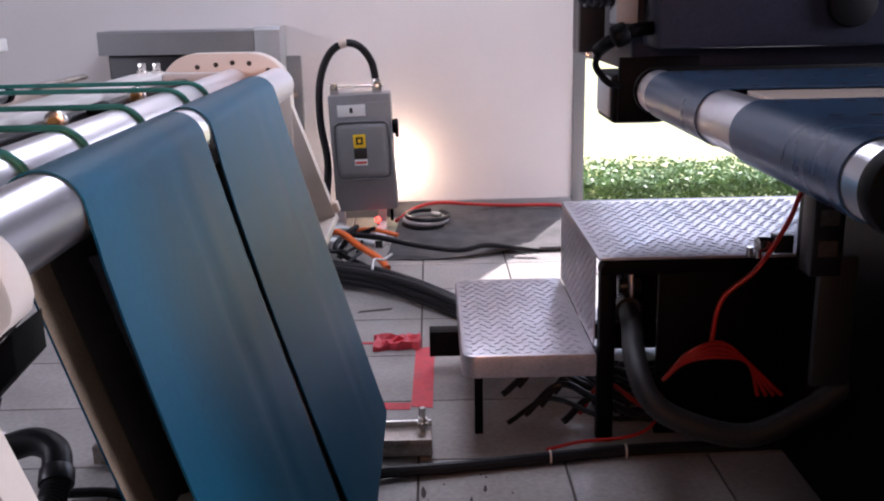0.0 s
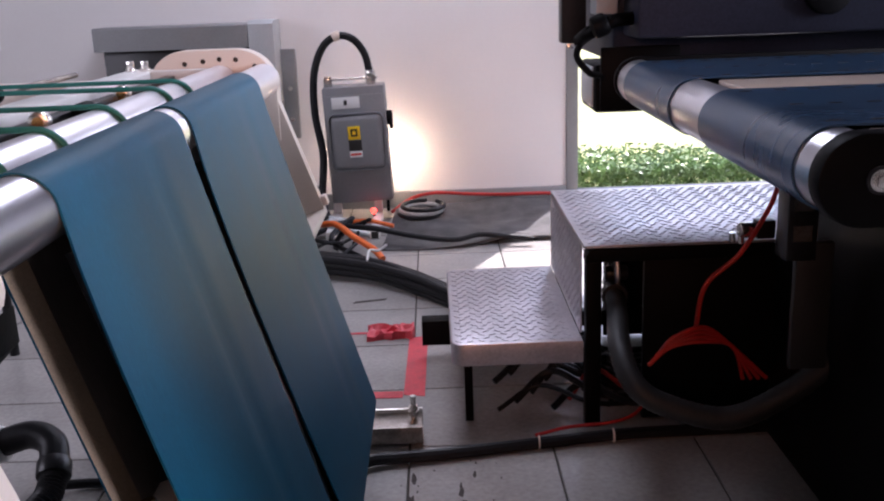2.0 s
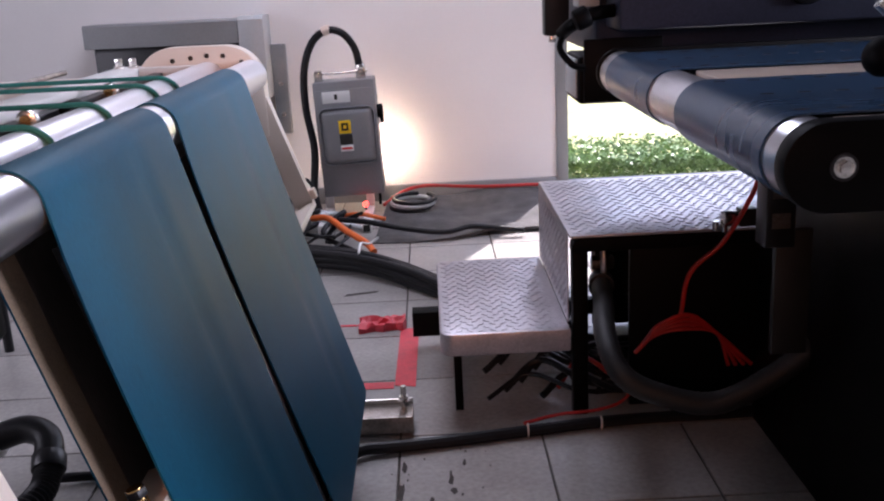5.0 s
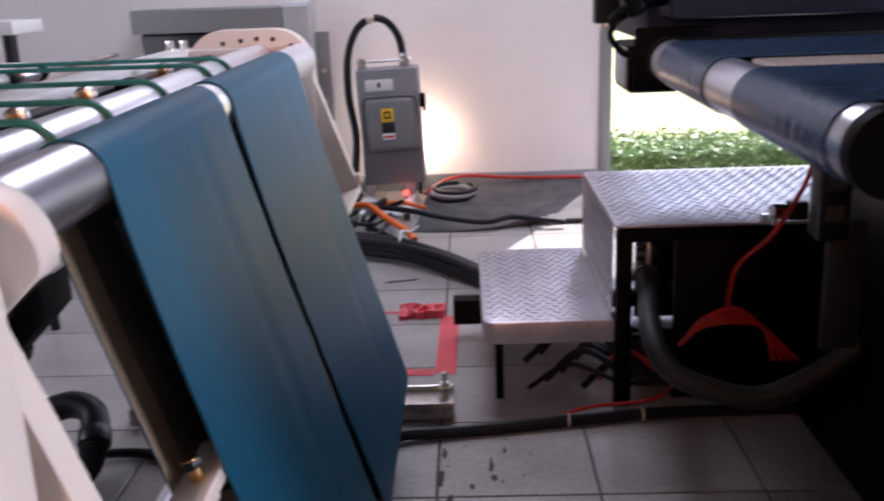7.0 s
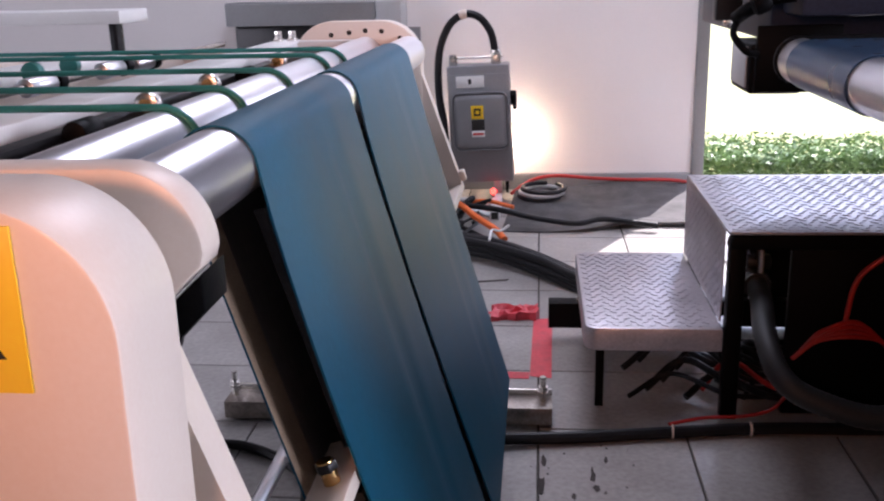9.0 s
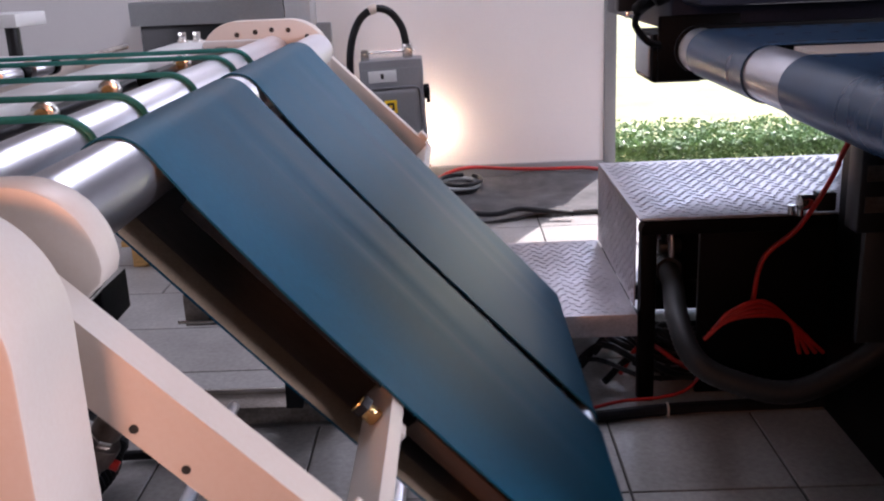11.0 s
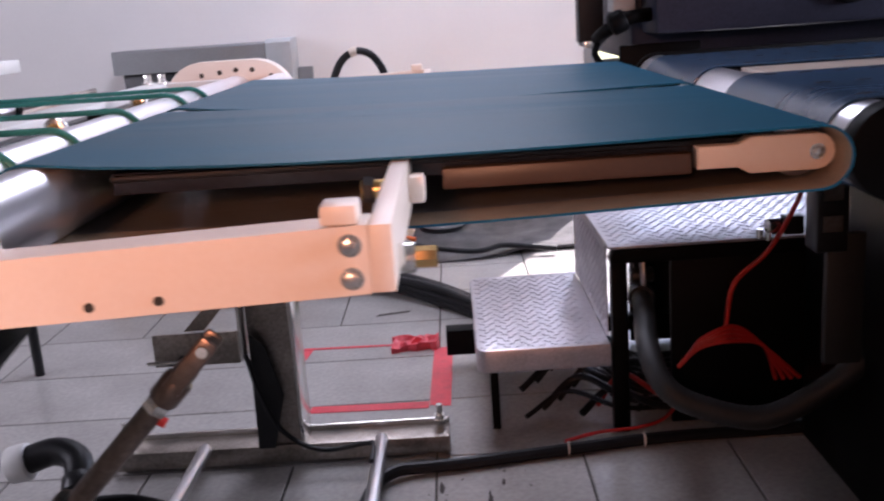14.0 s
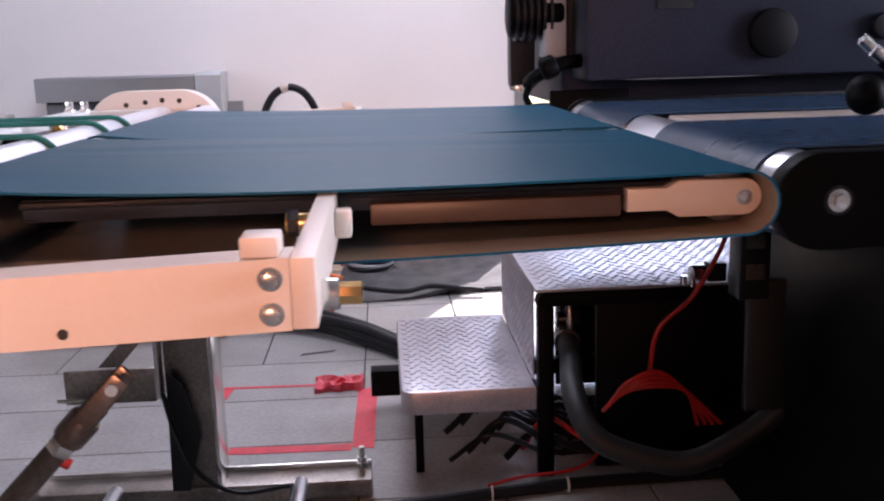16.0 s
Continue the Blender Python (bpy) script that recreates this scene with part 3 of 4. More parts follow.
def conduit():
    c = thing("conduit_elbow", "black plastic elbow fitting with ribbed conduit", "conduit")
    part("elbow", tube([(-0.43, 2.05, 0.12), (-0.36, 2.06, 0.135), (-0.305, 2.04, 0.12), (-0.285, 1.99, 0.085)], 0.034, 16), RUBBER, c, "black elbow")
    part("collar", rod((-0.288, 2.0, 0.092), (-0.280, 1.965, 0.070), 0.040, 20, bev=0.004), DARK, c)
    part("ribbed_hose", tube([(-0.280, 1.97, 0.072), (-0.28, 1.90, 0.045), (-0.31, 1.78, 0.040), (-0.38, 1.6, 0.040), (-0.5, 1.3, 0.040)], 0.033, 16, 14, ribs=0.005), RUBBER, c, "black ribbed conduit")
    part("cap", rod((-0.47, 2.05, 0.11), (-0.42, 2.05, 0.12), 0.045, 20, bev=0.006), WHITE, c, "white plastic cap")
    whole("floor_cable", tube([(-0.29, 2.02, 0.02), (-0.18, 2.03, 0.013), (-0.06, 1.96, 0.013), (0.02, 1.85, 0.013), (0.06, 1.6, 0.013)], 0.012), RUBBER, "black cable lying on the floor tiles", "cable")
    whole("floor_cable", tube([(0.36, 1.55, 0.016), (0.365, 1.8, 0.016), (0.392, 2.0, 0.018), (0.44, 2.075, 0.022), (0.52, 2.095, 0.018), (0.66, 2.115, 0.016), (0.87, 2.15, 0.016), (1.1, 2.18, 0.018), (1.5, 2.2, 0.018), (1.9, 2.3, 0.018)], 0.0155), RUBBER, "thick black cable across the floor tiles", "cable")
    whole("red_cable", tube([(0.86, 2.155, 0.036), (0.95, 2.19, 0.038), (1.05, 2.205, 0.038), (1.12, 2.23, 0.045), (1.18, 2.30, 0.06)], 0.0045), RED, "thin red wire on top of a black cable", "wire")
    for x, y in ((0.868, 2.15), (1.06, 2.172)):
        whole("cable_tie", rod((x - 0.002, y, 0.018), (x + 0.002, y, 0.018), 0.0195, 16), BEDPLATE, "pale cable tie round a cable", "cable tie")


conduit()


# ---- the dark machine on the other side ----
RX, RZ, RR = 1.098, 0.914, 0.048


def feed_conveyor():
    c = thing("feed_conveyor", "dark machine's belt feed table with chrome roller", "conveyor")
    part("roller", rod((RX, 1.0, RZ), (RX, 2.135, RZ), RR, 48, bev=0.004), CHROME, c, "polished chrome roller")
    for y0, y1 in ((1.055, 1.454), (1.650, 2.045)):
        prof_o = arc(RX, RZ, RR + 0.0035, 90, 270, 18)
        bm = bmesh.new()
        outer = [(2.6, RZ + RR + 0.0035)] + prof_o + [(2.6, RZ - RR - 0.0035)]
        inner = [(2.6, RZ + RR + 0.001)] + arc(RX, RZ, RR + 0.001, 90, 270, 18) + [(2.6, RZ - RR - 0.001)]
        rings = [[bm.verts.new((x, y, z)) for x, z in p] for p, y in ((outer, y0), (outer, y1), (inner, y1), (inner, y0))]
        for q in range(4):
            a, b = rings[q], rings[(q + 1) % 4]
            for k in range(len(a) - 1):
                bm.faces.new((a[k], a[k + 1], b[k + 1], b[k]))
        bl = part("feed_belt", bm, FEEDBELT, c, "wide dark teal perforated belt")
        for row, y in enumerate((y0 + 0.03, y0 + 0.19, y1 - 0.04)):
            for k in range(11):
                x = RX + 0.0 + k * 0.052 + 0.014 * (row % 2)
                part("belt_hole", box(x, x + 0.018, y - 0.0035, y + 0.0035, RZ + RR + 0.0032, RZ + RR + 0.0042), INK_AND_HOLE, bl)
    part("bed_plate", box(RX + 0.035, 2.6, 1.462, 1.642, RZ + RR - 0.012, RZ + RR - 0.001, 0.002), BEDPLATE, c, "beige bed plate between the belts")
    part("bed_plate", box(RX + 0.03, 2.6, 1.006, 1.047, RZ + RR - 0.012, RZ + RR - 0.001, 0.002), BEDPLATE, c, "beige bed plate beside the belt")
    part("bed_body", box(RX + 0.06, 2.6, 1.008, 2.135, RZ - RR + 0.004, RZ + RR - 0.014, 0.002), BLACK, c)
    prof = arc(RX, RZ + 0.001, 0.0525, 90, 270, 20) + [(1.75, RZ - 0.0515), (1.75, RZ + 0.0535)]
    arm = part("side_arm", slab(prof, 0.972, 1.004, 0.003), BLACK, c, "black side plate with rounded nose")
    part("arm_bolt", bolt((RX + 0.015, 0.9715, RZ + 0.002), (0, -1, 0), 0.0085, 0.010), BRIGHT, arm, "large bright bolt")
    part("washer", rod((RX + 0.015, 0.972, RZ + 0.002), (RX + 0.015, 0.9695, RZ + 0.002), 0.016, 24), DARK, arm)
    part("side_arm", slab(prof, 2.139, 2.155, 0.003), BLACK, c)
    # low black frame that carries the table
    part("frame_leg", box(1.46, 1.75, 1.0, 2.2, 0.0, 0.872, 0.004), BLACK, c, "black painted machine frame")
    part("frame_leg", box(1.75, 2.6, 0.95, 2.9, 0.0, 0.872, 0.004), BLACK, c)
    l = part("latch_bracket", box(1.30, 1.36, 1.72, 1.78, 0.60, 0.872, 0.004), DARK, c, "dark slotted bracket")
    for z in (0.64, 0.70, 0.76):
        part("slot", box(1.312, 1.348, 1.7185, 1.7225, z, z + 0.03), STEEL, l)
    part("strap", box(1.345, 1.42, 1.78, 1.80, 0.35, 0.62, 0.003), HOSE, c)
    k = thing("ball_handle", "black ball handle on a short lever", "handle", (1.255, 1.2, 1.012))
    own = bmesh.new()
    bmesh.ops.create_uvsphere(own, u_segments=20, v_segments=14, radius=0.026)
    part("ball", own, BLACK, k)
    part("lever", rod((0.015, 0.01, 0.0), (0.2, 0.10, 0.01), 0.007, 12), BRIGHT, k)
    h = thing("gas_lever", "black tube lever with bright joints above the feed table", "lever")
    part("tube", rod((1.275, 1.2, 1.056), (1.372, 1.2, 0.978), 0.0105, 16), BLACK, h)
    part("joint", rod((1.262, 1.2, 1.067), (1.274, 1.2, 1.057), 0.009, 12), BRIGHT, h)
    part("joint", rod((1.245, 1.2, 1.082), (1.258, 1.2, 1.070), 0.008, 12), BRIGHT, h)
    whole("lever_post", box(1.36, 1.39, 1.185, 1.215, RZ + RR + 0.004, 0.99, 0.003), BLACK, "black post that carries the lever", "post")


feed_conveyor()


def print_unit():
    p = thing("print_unit", "large black machine housing over the feed table", "machine")
    part("housing", box(1.075, 3.4, 2.335, 3.3, 0.94, 2.5, 0.012), LIT_BLACK, p, "black painted housing, cool light in its colour")
    part("front_panel", box(1.10, 3.3, 2.16, 2.333, 1.005, 2.4, 0.01), LIT_BLACK, p, "black front panel, cool light in its colour")
    part("pillar", box(1.02, 1.072, 2.25, 2.33, 1.06, 2.3, 0.004), LIGHTGREY, p, "grey steel pillar")
    part("pillar", box(0.955, 1.016, 2.36, 2.42, 0.99, 2.3, 0.004), DARK, p)
    m = part("motor", rod((0.94, 2.30, 1.16), (1.07, 2.30, 1.16), 0.055, 24, bev=0.01), BLACK, p, "black motor")
    for k in range(6):
        part("fin", rod((0.955 + k * 0.016, 2.30, 1.16), (0.961 + k * 0.016, 2.30, 1.16), 0.062, 20), DARK, m)
    part("hose_knob", tube([(0.985, 2.27, 1.0), (1.0, 2.22, 1.02), (1.05, 2.20, 1.045), (1.10, 2.22, 1.05)], 0.016, 12), BLACK, p)
    part("hose_knob", tube([(0.985, 2.26, 0.995), (0.975, 2.24, 0.965), (1.0, 2.22, 0.93), (1.03, 2.24, 0.92)], 0.008, 10), BLACK, p, "black hose loop")
    part("lock_ball", rod((1.0, 2.18, 1.03), (1.035, 2.18, 1.045), 0.026, 18, bev=0.008), BLACK, p)
    part("clip", box(0.945, 0.962, 2.20, 2.215, 0.985, 1.0, 0.002), BRIGHT, p, "bright clip")
    part("label_plate", box(1.26, 1.34, 2.156, 2.159, 1.16, 1.20), DARK, p)
    part("terminal_block", box(0.90, 0.95, 2.30, 2.34, 1.21, 1.25, 0.004), RED, p, "red terminal block")
    part("roller_disc", rod((1.52, 2.158, 1.10), (1.52, 2.135, 1.10), 0.055, 28, bev=0.006), BLACK, p)
    part("roller_disc", rod((1.78, 2.158, 1.11), (1.78, 2.135, 1.11), 0.03, 24, bev=0.006), DARK, p)
    j = thing("junction_box", "black metal junction box under the housing", "box")
    part("body", box(1.035, 1.16, 2.34, 2.55, 0.818, 0.938, 0.008), BLACK, j)
    # paler sheet on the left, so that face is painted as lit
    part("lit_side", box(1.0295, 1.0345, 2.36, 2.53, 0.832, 0.93, 0.002), LIGHTGREY, j, "light grey sheet painting the lit side of the box")
    part("cover", box(1.045, 1.24, 2.318, 2.333, 0.824, 0.98, 0.004), BLACK, j, "black cover plate")
    whole("guard_rail", slab([(1.16, 0.835), (1.60, 0.79), (1.60, 0.86), (1.16, 0.87)], 2.33, 2.36, 0.003), BLACK, "black guard rail under the housing", "rail")


print_unit()


def end_frame():
    f = thing("end_frame", "cream painted end frame of the dark machine", "machine frame")
    part("panel", box(1.227, 2.6, 0.85, 0.95, 0.765, 2.3, 0.008), CREAM, f)
    # black sheet added where it is only dark below, also blocks lamps
    part("shade_panel", box(1.23, 2.6, 0.86, 0.93, 0.0, 0.763, 0.006), BLACK, f, "black panel added for the dark below, blocks light")
    part("flange", slab([(1.138, 0.757), (1.34, 0.605), (1.34, 0.595), (1.138, 0.747)], 0.83, 0.858), CREAM, f, "cream sloping flange")


end_frame()


# ---- steps ----
def round_plate(x0, x1, y0, y1, r, corners):
    """An outline with some corners rounded: of corners, those named."""
    out = []
    for name, cx, cy, a in (("rn", x1, y0, 270), ("rf", x1, y1, 0), ("lf", x0, y1, 90), ("ln", x0, y0, 180)):
        if name in corners:
            sx, sy = (-1 if cx == x1 else 1), (1 if cy == y0 else -1)
            out += arc(cx + sx * r, cy + sy * r, r, a, a + 90, 6)
        else:
            out.append((cx, cy))
    return out


def tread_marks(x0, x1, y0, y1, z, parent, face="z"):
    """Raised lens-shaped bars of checker plate, alternately turned."""
    vs, fs = [], []
    px, py = 0.030, 0.024
    nx, ny = int((x1 - x0 - 0.02) / px), int((y1 - y0 - 0.02) / py)
    for i in range(nx):
        for j in range(ny):
            cx, cy = x0 + 0.02 + i * px + (j % 2) * px / 2, y0 + 0.018 + j * py
            a = radians(35 if (i + j) % 2 else 145)
            u, v = Vector((math.cos(a), math.sin(a))), Vector((-math.sin(a), math.cos(a)))
            L, W, h = 0.0125, 0.0036, 0.0020
            base = len(vs)
            for q in (u * L, v * W, -u * L, -v * W):
                vs.append((cx + q.x, cy + q.y, z))
            for q in (u * L * 0.6, v * W * 0.4, -u * L * 0.6, -v * W * 0.4):
                vs.append((cx + q.x, cy + q.y, z + h))
            for k in range(4):
                fs.append((base + k, base + (k + 1) % 4, base + 4 + (k + 1) % 4, base + 4 + k))
            fs.append((base + 4, base + 5, base + 6, base + 7))
    if face == "x":
        vs = [(z0, b, a) for a, b, z0 in vs]
    me = bpy.data.meshes.new("tread_pattern")
    me.from_pydata(vs, [], fs)
    me.materials.append(PLATE)
    o = new("tread_pattern", me)
    o.parent = parent
    return tagged(o, "raised checker pattern", kind="stuff")


def steps():
    s = thing("step_platform", "two-level checker plate step on a black steel frame", "steps")
    X0, X1, X2, Y0, Y1, ZL, ZU = 0.655, 0.995, 1.74, 2.25, 2.93, 0.25, 0.50
    low = part("lower_tread", slab(round_plate(X0, X1, Y0, Y1, 0.035, ("ln", "lf")), ZL - 0.062, ZL, 0.005, axis="z"), PLATE, s, "aluminium checker plate tread with rounded corners")
    tread_marks(X0, X1 - 0.005, Y0, Y1, ZL + 0.0001, low)
    up = part("upper_tread", slab(round_plate(X1, X2, Y0, Y1, 0.01, ("ln",)), ZU - 0.008, ZU, 0.003, axis="z"), PLATE, s, "aluminium checker plate platform")
    tread_marks(X1, X2 - 0.01, Y0, Y1, ZU + 0.0001, up)
    r = part("riser", box(X1, X1 + 0.004, Y0 + 0.055, Y1, ZL + 0.0005, ZU - 0.0085), PLATE, s, "aluminium riser sheet")
    tread_marks(ZL + 0.004, ZU - 0.012, Y0 + 0.06, Y1 - 0.01, 0, r, "x")
    for o in r.children:
        o.matrix_local = Matrix.Translation((X1 - 0.0001, 0, 0)) @ Matrix.Diagonal((-1, 1, 1, 1))
    part("front_rail", slab(arc(X1 + 0.03, ZU - 0.035, 0.024, 180, 90, 5) + [(X2, ZU - 0.011), (X2, ZU - 0.045), (X1 + 0.006, ZU - 0.045)], Y0 + 0.002, Y0 + 0.05, 0.002), BLACK, s, "black front rail")
    for x in (X1 + 0.028, X2 - 0.03):
        for y in (Y0 + 0.03, Y1 - 0.05):
            part("leg", box(x - 0.02, x + 0.02, y - 0.02, y + 0.02, 0.0, ZU - 0.046, 0.003), BLACK, s, "black square leg")
    # apron drawn to the floor and a sheet added behind, in place of shade
    part("apron", box(X1 + 0.16, X2 - 0.05, Y0 + 0.03, Y0 + 0.05, 0.012, ZU - 0.046, 0.002), BLACK, s, "black apron plate, carried to the floor to darken below")
    part("shade_sheet", box(X1 + 0.17, X2 - 0.05, Y1 - 0.018, Y1 - 0.004, 0.008, ZU - 0.01, 0.002), BLACK, s, "black sheet added to darken the space under the platform")
    part("cross_rail", box(X0 + 0.03, X2, Y1 - 0.06, Y1 - 0.02, 0.06, 0.11, 0.002), BLACK, s)
    part("cross_rail", box(X0 - 0.085, X1, Y1 - 0.16, Y1 - 0.10, 0.05, 0.13, 0.002), BLACK, s, "black steel tube under the tread")
    for x, y in ((0.70, 2.335), (0.70, 2.86)):
        part("leg", box(x - 0.011, x + 0.011, y - 0.011, y + 0.011, 0.0, ZL - 0.0625, 0.002), BLACK, s, "thin black leg")


steps()


def air_gear():
    v = thing("air_valve", "small bright air valve with red tubes", "valve")
    part("body", rod((1.37, 2.215, 0.535), (1.41, 2.22, 0.535), 0.019, 18, bev=0.003), BRIGHT, v)
    part("block", box(1.41, 1.455, 2.20, 2.24, 0.515, 0.56, 0.004), DARK, v)
    part("fitting", rod((1.36, 2.235, 0.502), (1.36, 2.235, 0.525), 0.009, 12), BRIGHT, v)
    part("fitting", rod((1.375, 2.215, 0.502), (1.375, 2.215, 0.52), 0.008, 12), BRIGHT, v)
    whole("red_air_tube", tube([(1.435, 1.95, 0.80), (1.43, 2.10, 0.70), (1.425, 2.17, 0.60), (1.37, 2.20, 0.48), (1.29, 2.205, 0.40), (1.27, 2.21, 0.28)], 0.006, 10), RED, "red air tube running down the machine", "tube")
    for k in range(4):
        whole("red_wire", tube([(1.15 + 0.01 * k, 2.19, 0.20 + 0.012 * k), (1.2, 2.17 - 0.01 * k, 0.255 + 0.012 * k), (1.28, 2.16, 0.27 + 0.012 * k), (1.36, 2.19, 0.24), (1.40 + 0.02 * k, 2.22, 0.14)], 0.0055, 8), RED, "red wire looped below the step frame", "wire", "red wires")
    h = thing("suction_hose", "thick dark grey ribbed hose hanging in a loop", "hose")
    part("hose", tube([(1.10, 2.40, 0.330), (1.075, 2.22, 0.335), (1.045, 2.03, 0.315), (1.060, 1.93, 0.262), (1.13, 1.9, 0.222), (1.26, 1.88, 0.198), (1.39, 1.88, 0.255), (1.50, 1.88, 0.34), (1.62, 1.9, 0.37)], 0.027, 16, 16, ribs=0.0016), HOSE, h)
    part("cuff", rod((1.10, 2.40, 0.330), (1.0915, 2.34, 0.3325), 0.033, 20, bev=0.004), RUBBER, h, "black rubber cuff")
    part("clamp", rod((1.0935, 2.354, 0.332), (1.0915, 2.34, 0.3325), 0.0342, 20), DARK, h, "steel hose clamp")
    w = thing("fan_wheel", "chrome rimmed wheel under the platform", "wheel", (1.10, 2.43, 0.372))
    m = tube([(0.0, 0.075 * math.cos(radians(a)), 0.10 * math.sin(radians(a))) for a in range(0, 361, 20)], 0.008, 10, raw=True)
    part("rim", m, CHROME, w)
    part("hub", rod((-0.02, 0, 0), (0.04, 0, 0), 0.02, 20, bev=0.004), DARK, w)
    for a in (20, 140, 260):
        part("spoke", rod((0, 0, 0), (0, 0.072 * math.cos(radians(a)), 0.096 * math.sin(radians(a))), 0.005, 10), DARK, w)
    for k in range(18):
        i, y = k % 7, 2.36 + 0.05 * (k % 3) + 0.14 * (k // 7)
        whole("loose_wire", tube([(0.78 + 0.05 * i, y, 0.014), (0.90 + 0.04 * i, y + 0.05, 0.06 + 0.02 * (k % 3)), (1.04 + 0.03 * i, y - 0.06, 0.05), (1.25 + 0.02 * i, y + 0.03, 0.014)], 0.007 + 0.003 * (k % 2), 8), RED if k == 4 else RUBBER, "loose cable tangled under the steps", "cable", "cables under the steps")


air_gear()


# ---- along the back wall ----
def safety_switch():
    s = thing("safety_switch", "grey steel safety switch box with a black side handle", "electrical box")
    X0, X1, Z0, Z1, Y = 0.082, 0.385, 0.117, 0.692, 4.64
    part("body", box(X0, X1, Y, Y + 0.17, Z0, Z1, 0.008), SWITCHGREY, s, "grey enamelled box")
    part("door", box(X0 + 0.012, X1 - 0.012, Y - 0.006, Y - 0.0005, Z0 + 0.012, Z1 - 0.04, 0.003), SWITCHGREY, s)
    bm = box(X0 + 0.022, X1 - 0.012, Y - 0.045, Y - 0.0065, 0.285, 0.565, 0.036, 5)
    b = part("raised_panel", bm, SWITCHGREY, s, "raised rounded panel")
    part("logo_plate", box(0.195, 0.255, Y - 0.047, Y - 0.0455, 0.440, 0.505, 0.0005), YELLOW, b, "yellow square label")
    l2 = box(0.208, 0.242, Y - 0.0485, Y - 0.0473, 0.455, 0.492)
    part("logo_frame", l2, INK_AND_HOLE, b)
    part("logo_core", box(0.217, 0.233, Y - 0.0497, Y - 0.0487, 0.465, 0.482), YELLOW, b)
    part("rating_label", box(0.195, 0.258, Y - 0.047, Y - 0.0455, 0.385, 0.437, 0.0005), INK_AND_HOLE, b, "dark rating label")
    part("rating_label", box(0.195, 0.258, Y - 0.047, Y - 0.0455, 0.352, 0.383, 0.0005), WHITE, b, "pale rating label")
    part("rating_bar", box(0.20, 0.252, Y - 0.0485, Y - 0.0473, 0.362, 0.372), SIGNRED, b)
    part("paper_label", box(0.125, 0.262, Y - 0.0078, Y - 0.0063, 0.588, 0.645, 0.0003), WHITE, s, "white paper label")
    part("label_bar", box(0.185, 0.20, Y - 0.0092, Y - 0.008, 0.605, 0.63), INK_AND_HOLE, s)
    h = part("switch_handle", rod((X1 - 0.002, Y + 0.05, 0.525), (X1 + 0.03, Y + 0.05, 0.525), 0.036, 20, bev=0.008), BLACK, s, "black rotary handle")
    part("lever", box(X1 + 0.012, X1 + 0.03, Y + 0.03, Y + 0.055, 0.47, 0.53, 0.004), BLACK, h)
    part("top_rail", rod((X0 + 0.01, Y + 0.06, 0.727), (X1 - 0.03, Y + 0.06, 0.727), 0.006, 12), BRIGHT, s, "bright strut bar on top")
    for x in (X0 + 0.03, X1 - 0.06):
        part("clamp", box(x - 0.02, x + 0.02, Y + 0.04, Y + 0.08, 0.6925, 0.745, 0.004), BRIGHT, s)
    part("gland", rod((X1 - 0.065, Y + 0.09, 0.692), (X1 - 0.065, Y + 0.09, 0.76), 0.026, 20, bev=0.004), BRIGHT, s)
    mid = Vector((0.233, Y, 0.40))
    s.matrix_world = Matrix.Translation(mid + Vector((0.016, 0, -0.006))) @ Matrix.Rotation(radians(-2.0), 4, "Y") @ Matrix.Translation(-mid)
    st = thing("switch_stand", "white steel stand below the safety switch", "stand")
    for x in (X0 + 0.05, X1 - 0.045):
        part("leg", box(x - 0.028, x + 0.012, Y + 0.06, Y + 0.10, 0.0, Z0 - 0.001, 0.003), WHITE, st, "white square leg")
    part("foot_tube", box(X1 - 0.075, X1 - 0.03, 4.30, Y + 0.05, 0.0, 0.045, 0.003), WHITE, st, "white square tube foot with open end")
    part("tube_mouth", box(X1 - 0.069, X1 - 0.036, 4.298, 4.2995, 0.006, 0.039), INK_AND_HOLE, st)
    part("foot_tube", box(X0 + 0.02, X0 + 0.065, 4.30, Y + 0.05, 0.0, 0.045, 0.003), WHITE, st)
    # cable looping over the top into the box
    whole("supply_cable", tube([(X1 - 0.065, Y + 0.09, 0.755), (X1 - 0.085, Y + 0.09, 0.84), (X1 - 0.14, Y + 0.09, 0.91), (X1 - 0.215, Y + 0.09, 0.925), (X1 - 0.29, Y + 0.09, 0.87), (X0 - 0.035, Y + 0.08, 0.74), (X0 - 0.04, Y + 0.06, 0.55), (X0 - 0.01, Y + 0.03, 0.35), (X0 - 0.02, Y - 0.02, 0.15), (X0 + 0.02, Y - 0.12, 0.05), (X0 + 0.12, Y - 0.25, 0.03)], 0.0185, 14), RUBBER, "thick black supply cable in a loop over the box", "cable")
    whole("cable_wrap", tube([(X1 - 0.20, Y + 0.09, 0.926), (X1 - 0.216, Y + 0.09, 0.926), (X1 - 0.235, Y + 0.09, 0.918)], 0.0235, 14), BEDPLATE, "pale tape wrapped round the supply cable", "tape")
    lamp = thing("work_lamp", "small glowing work lamp behind the safety switch", "lamp", (0.372, 4.90, 0.27))
    own = bmesh.new()
    bmesh.ops.create_uvsphere(own, u_segments=16, v_segments=10, radius=0.022)
    part("bulb", own, LAMPGLOW, lamp, "glowing bulb")
    part("socket", rod((0, 0, -0.075), (0, 0, -0.02), 0.016, 14), BLACK, lamp)
    part("foot", rod((0, 0, -0.27), (0, 0, -0.075), 0.008, 12), BLACK, lamp)
    pl = thing("pilot_light", "small red pilot light among the cables", "light")
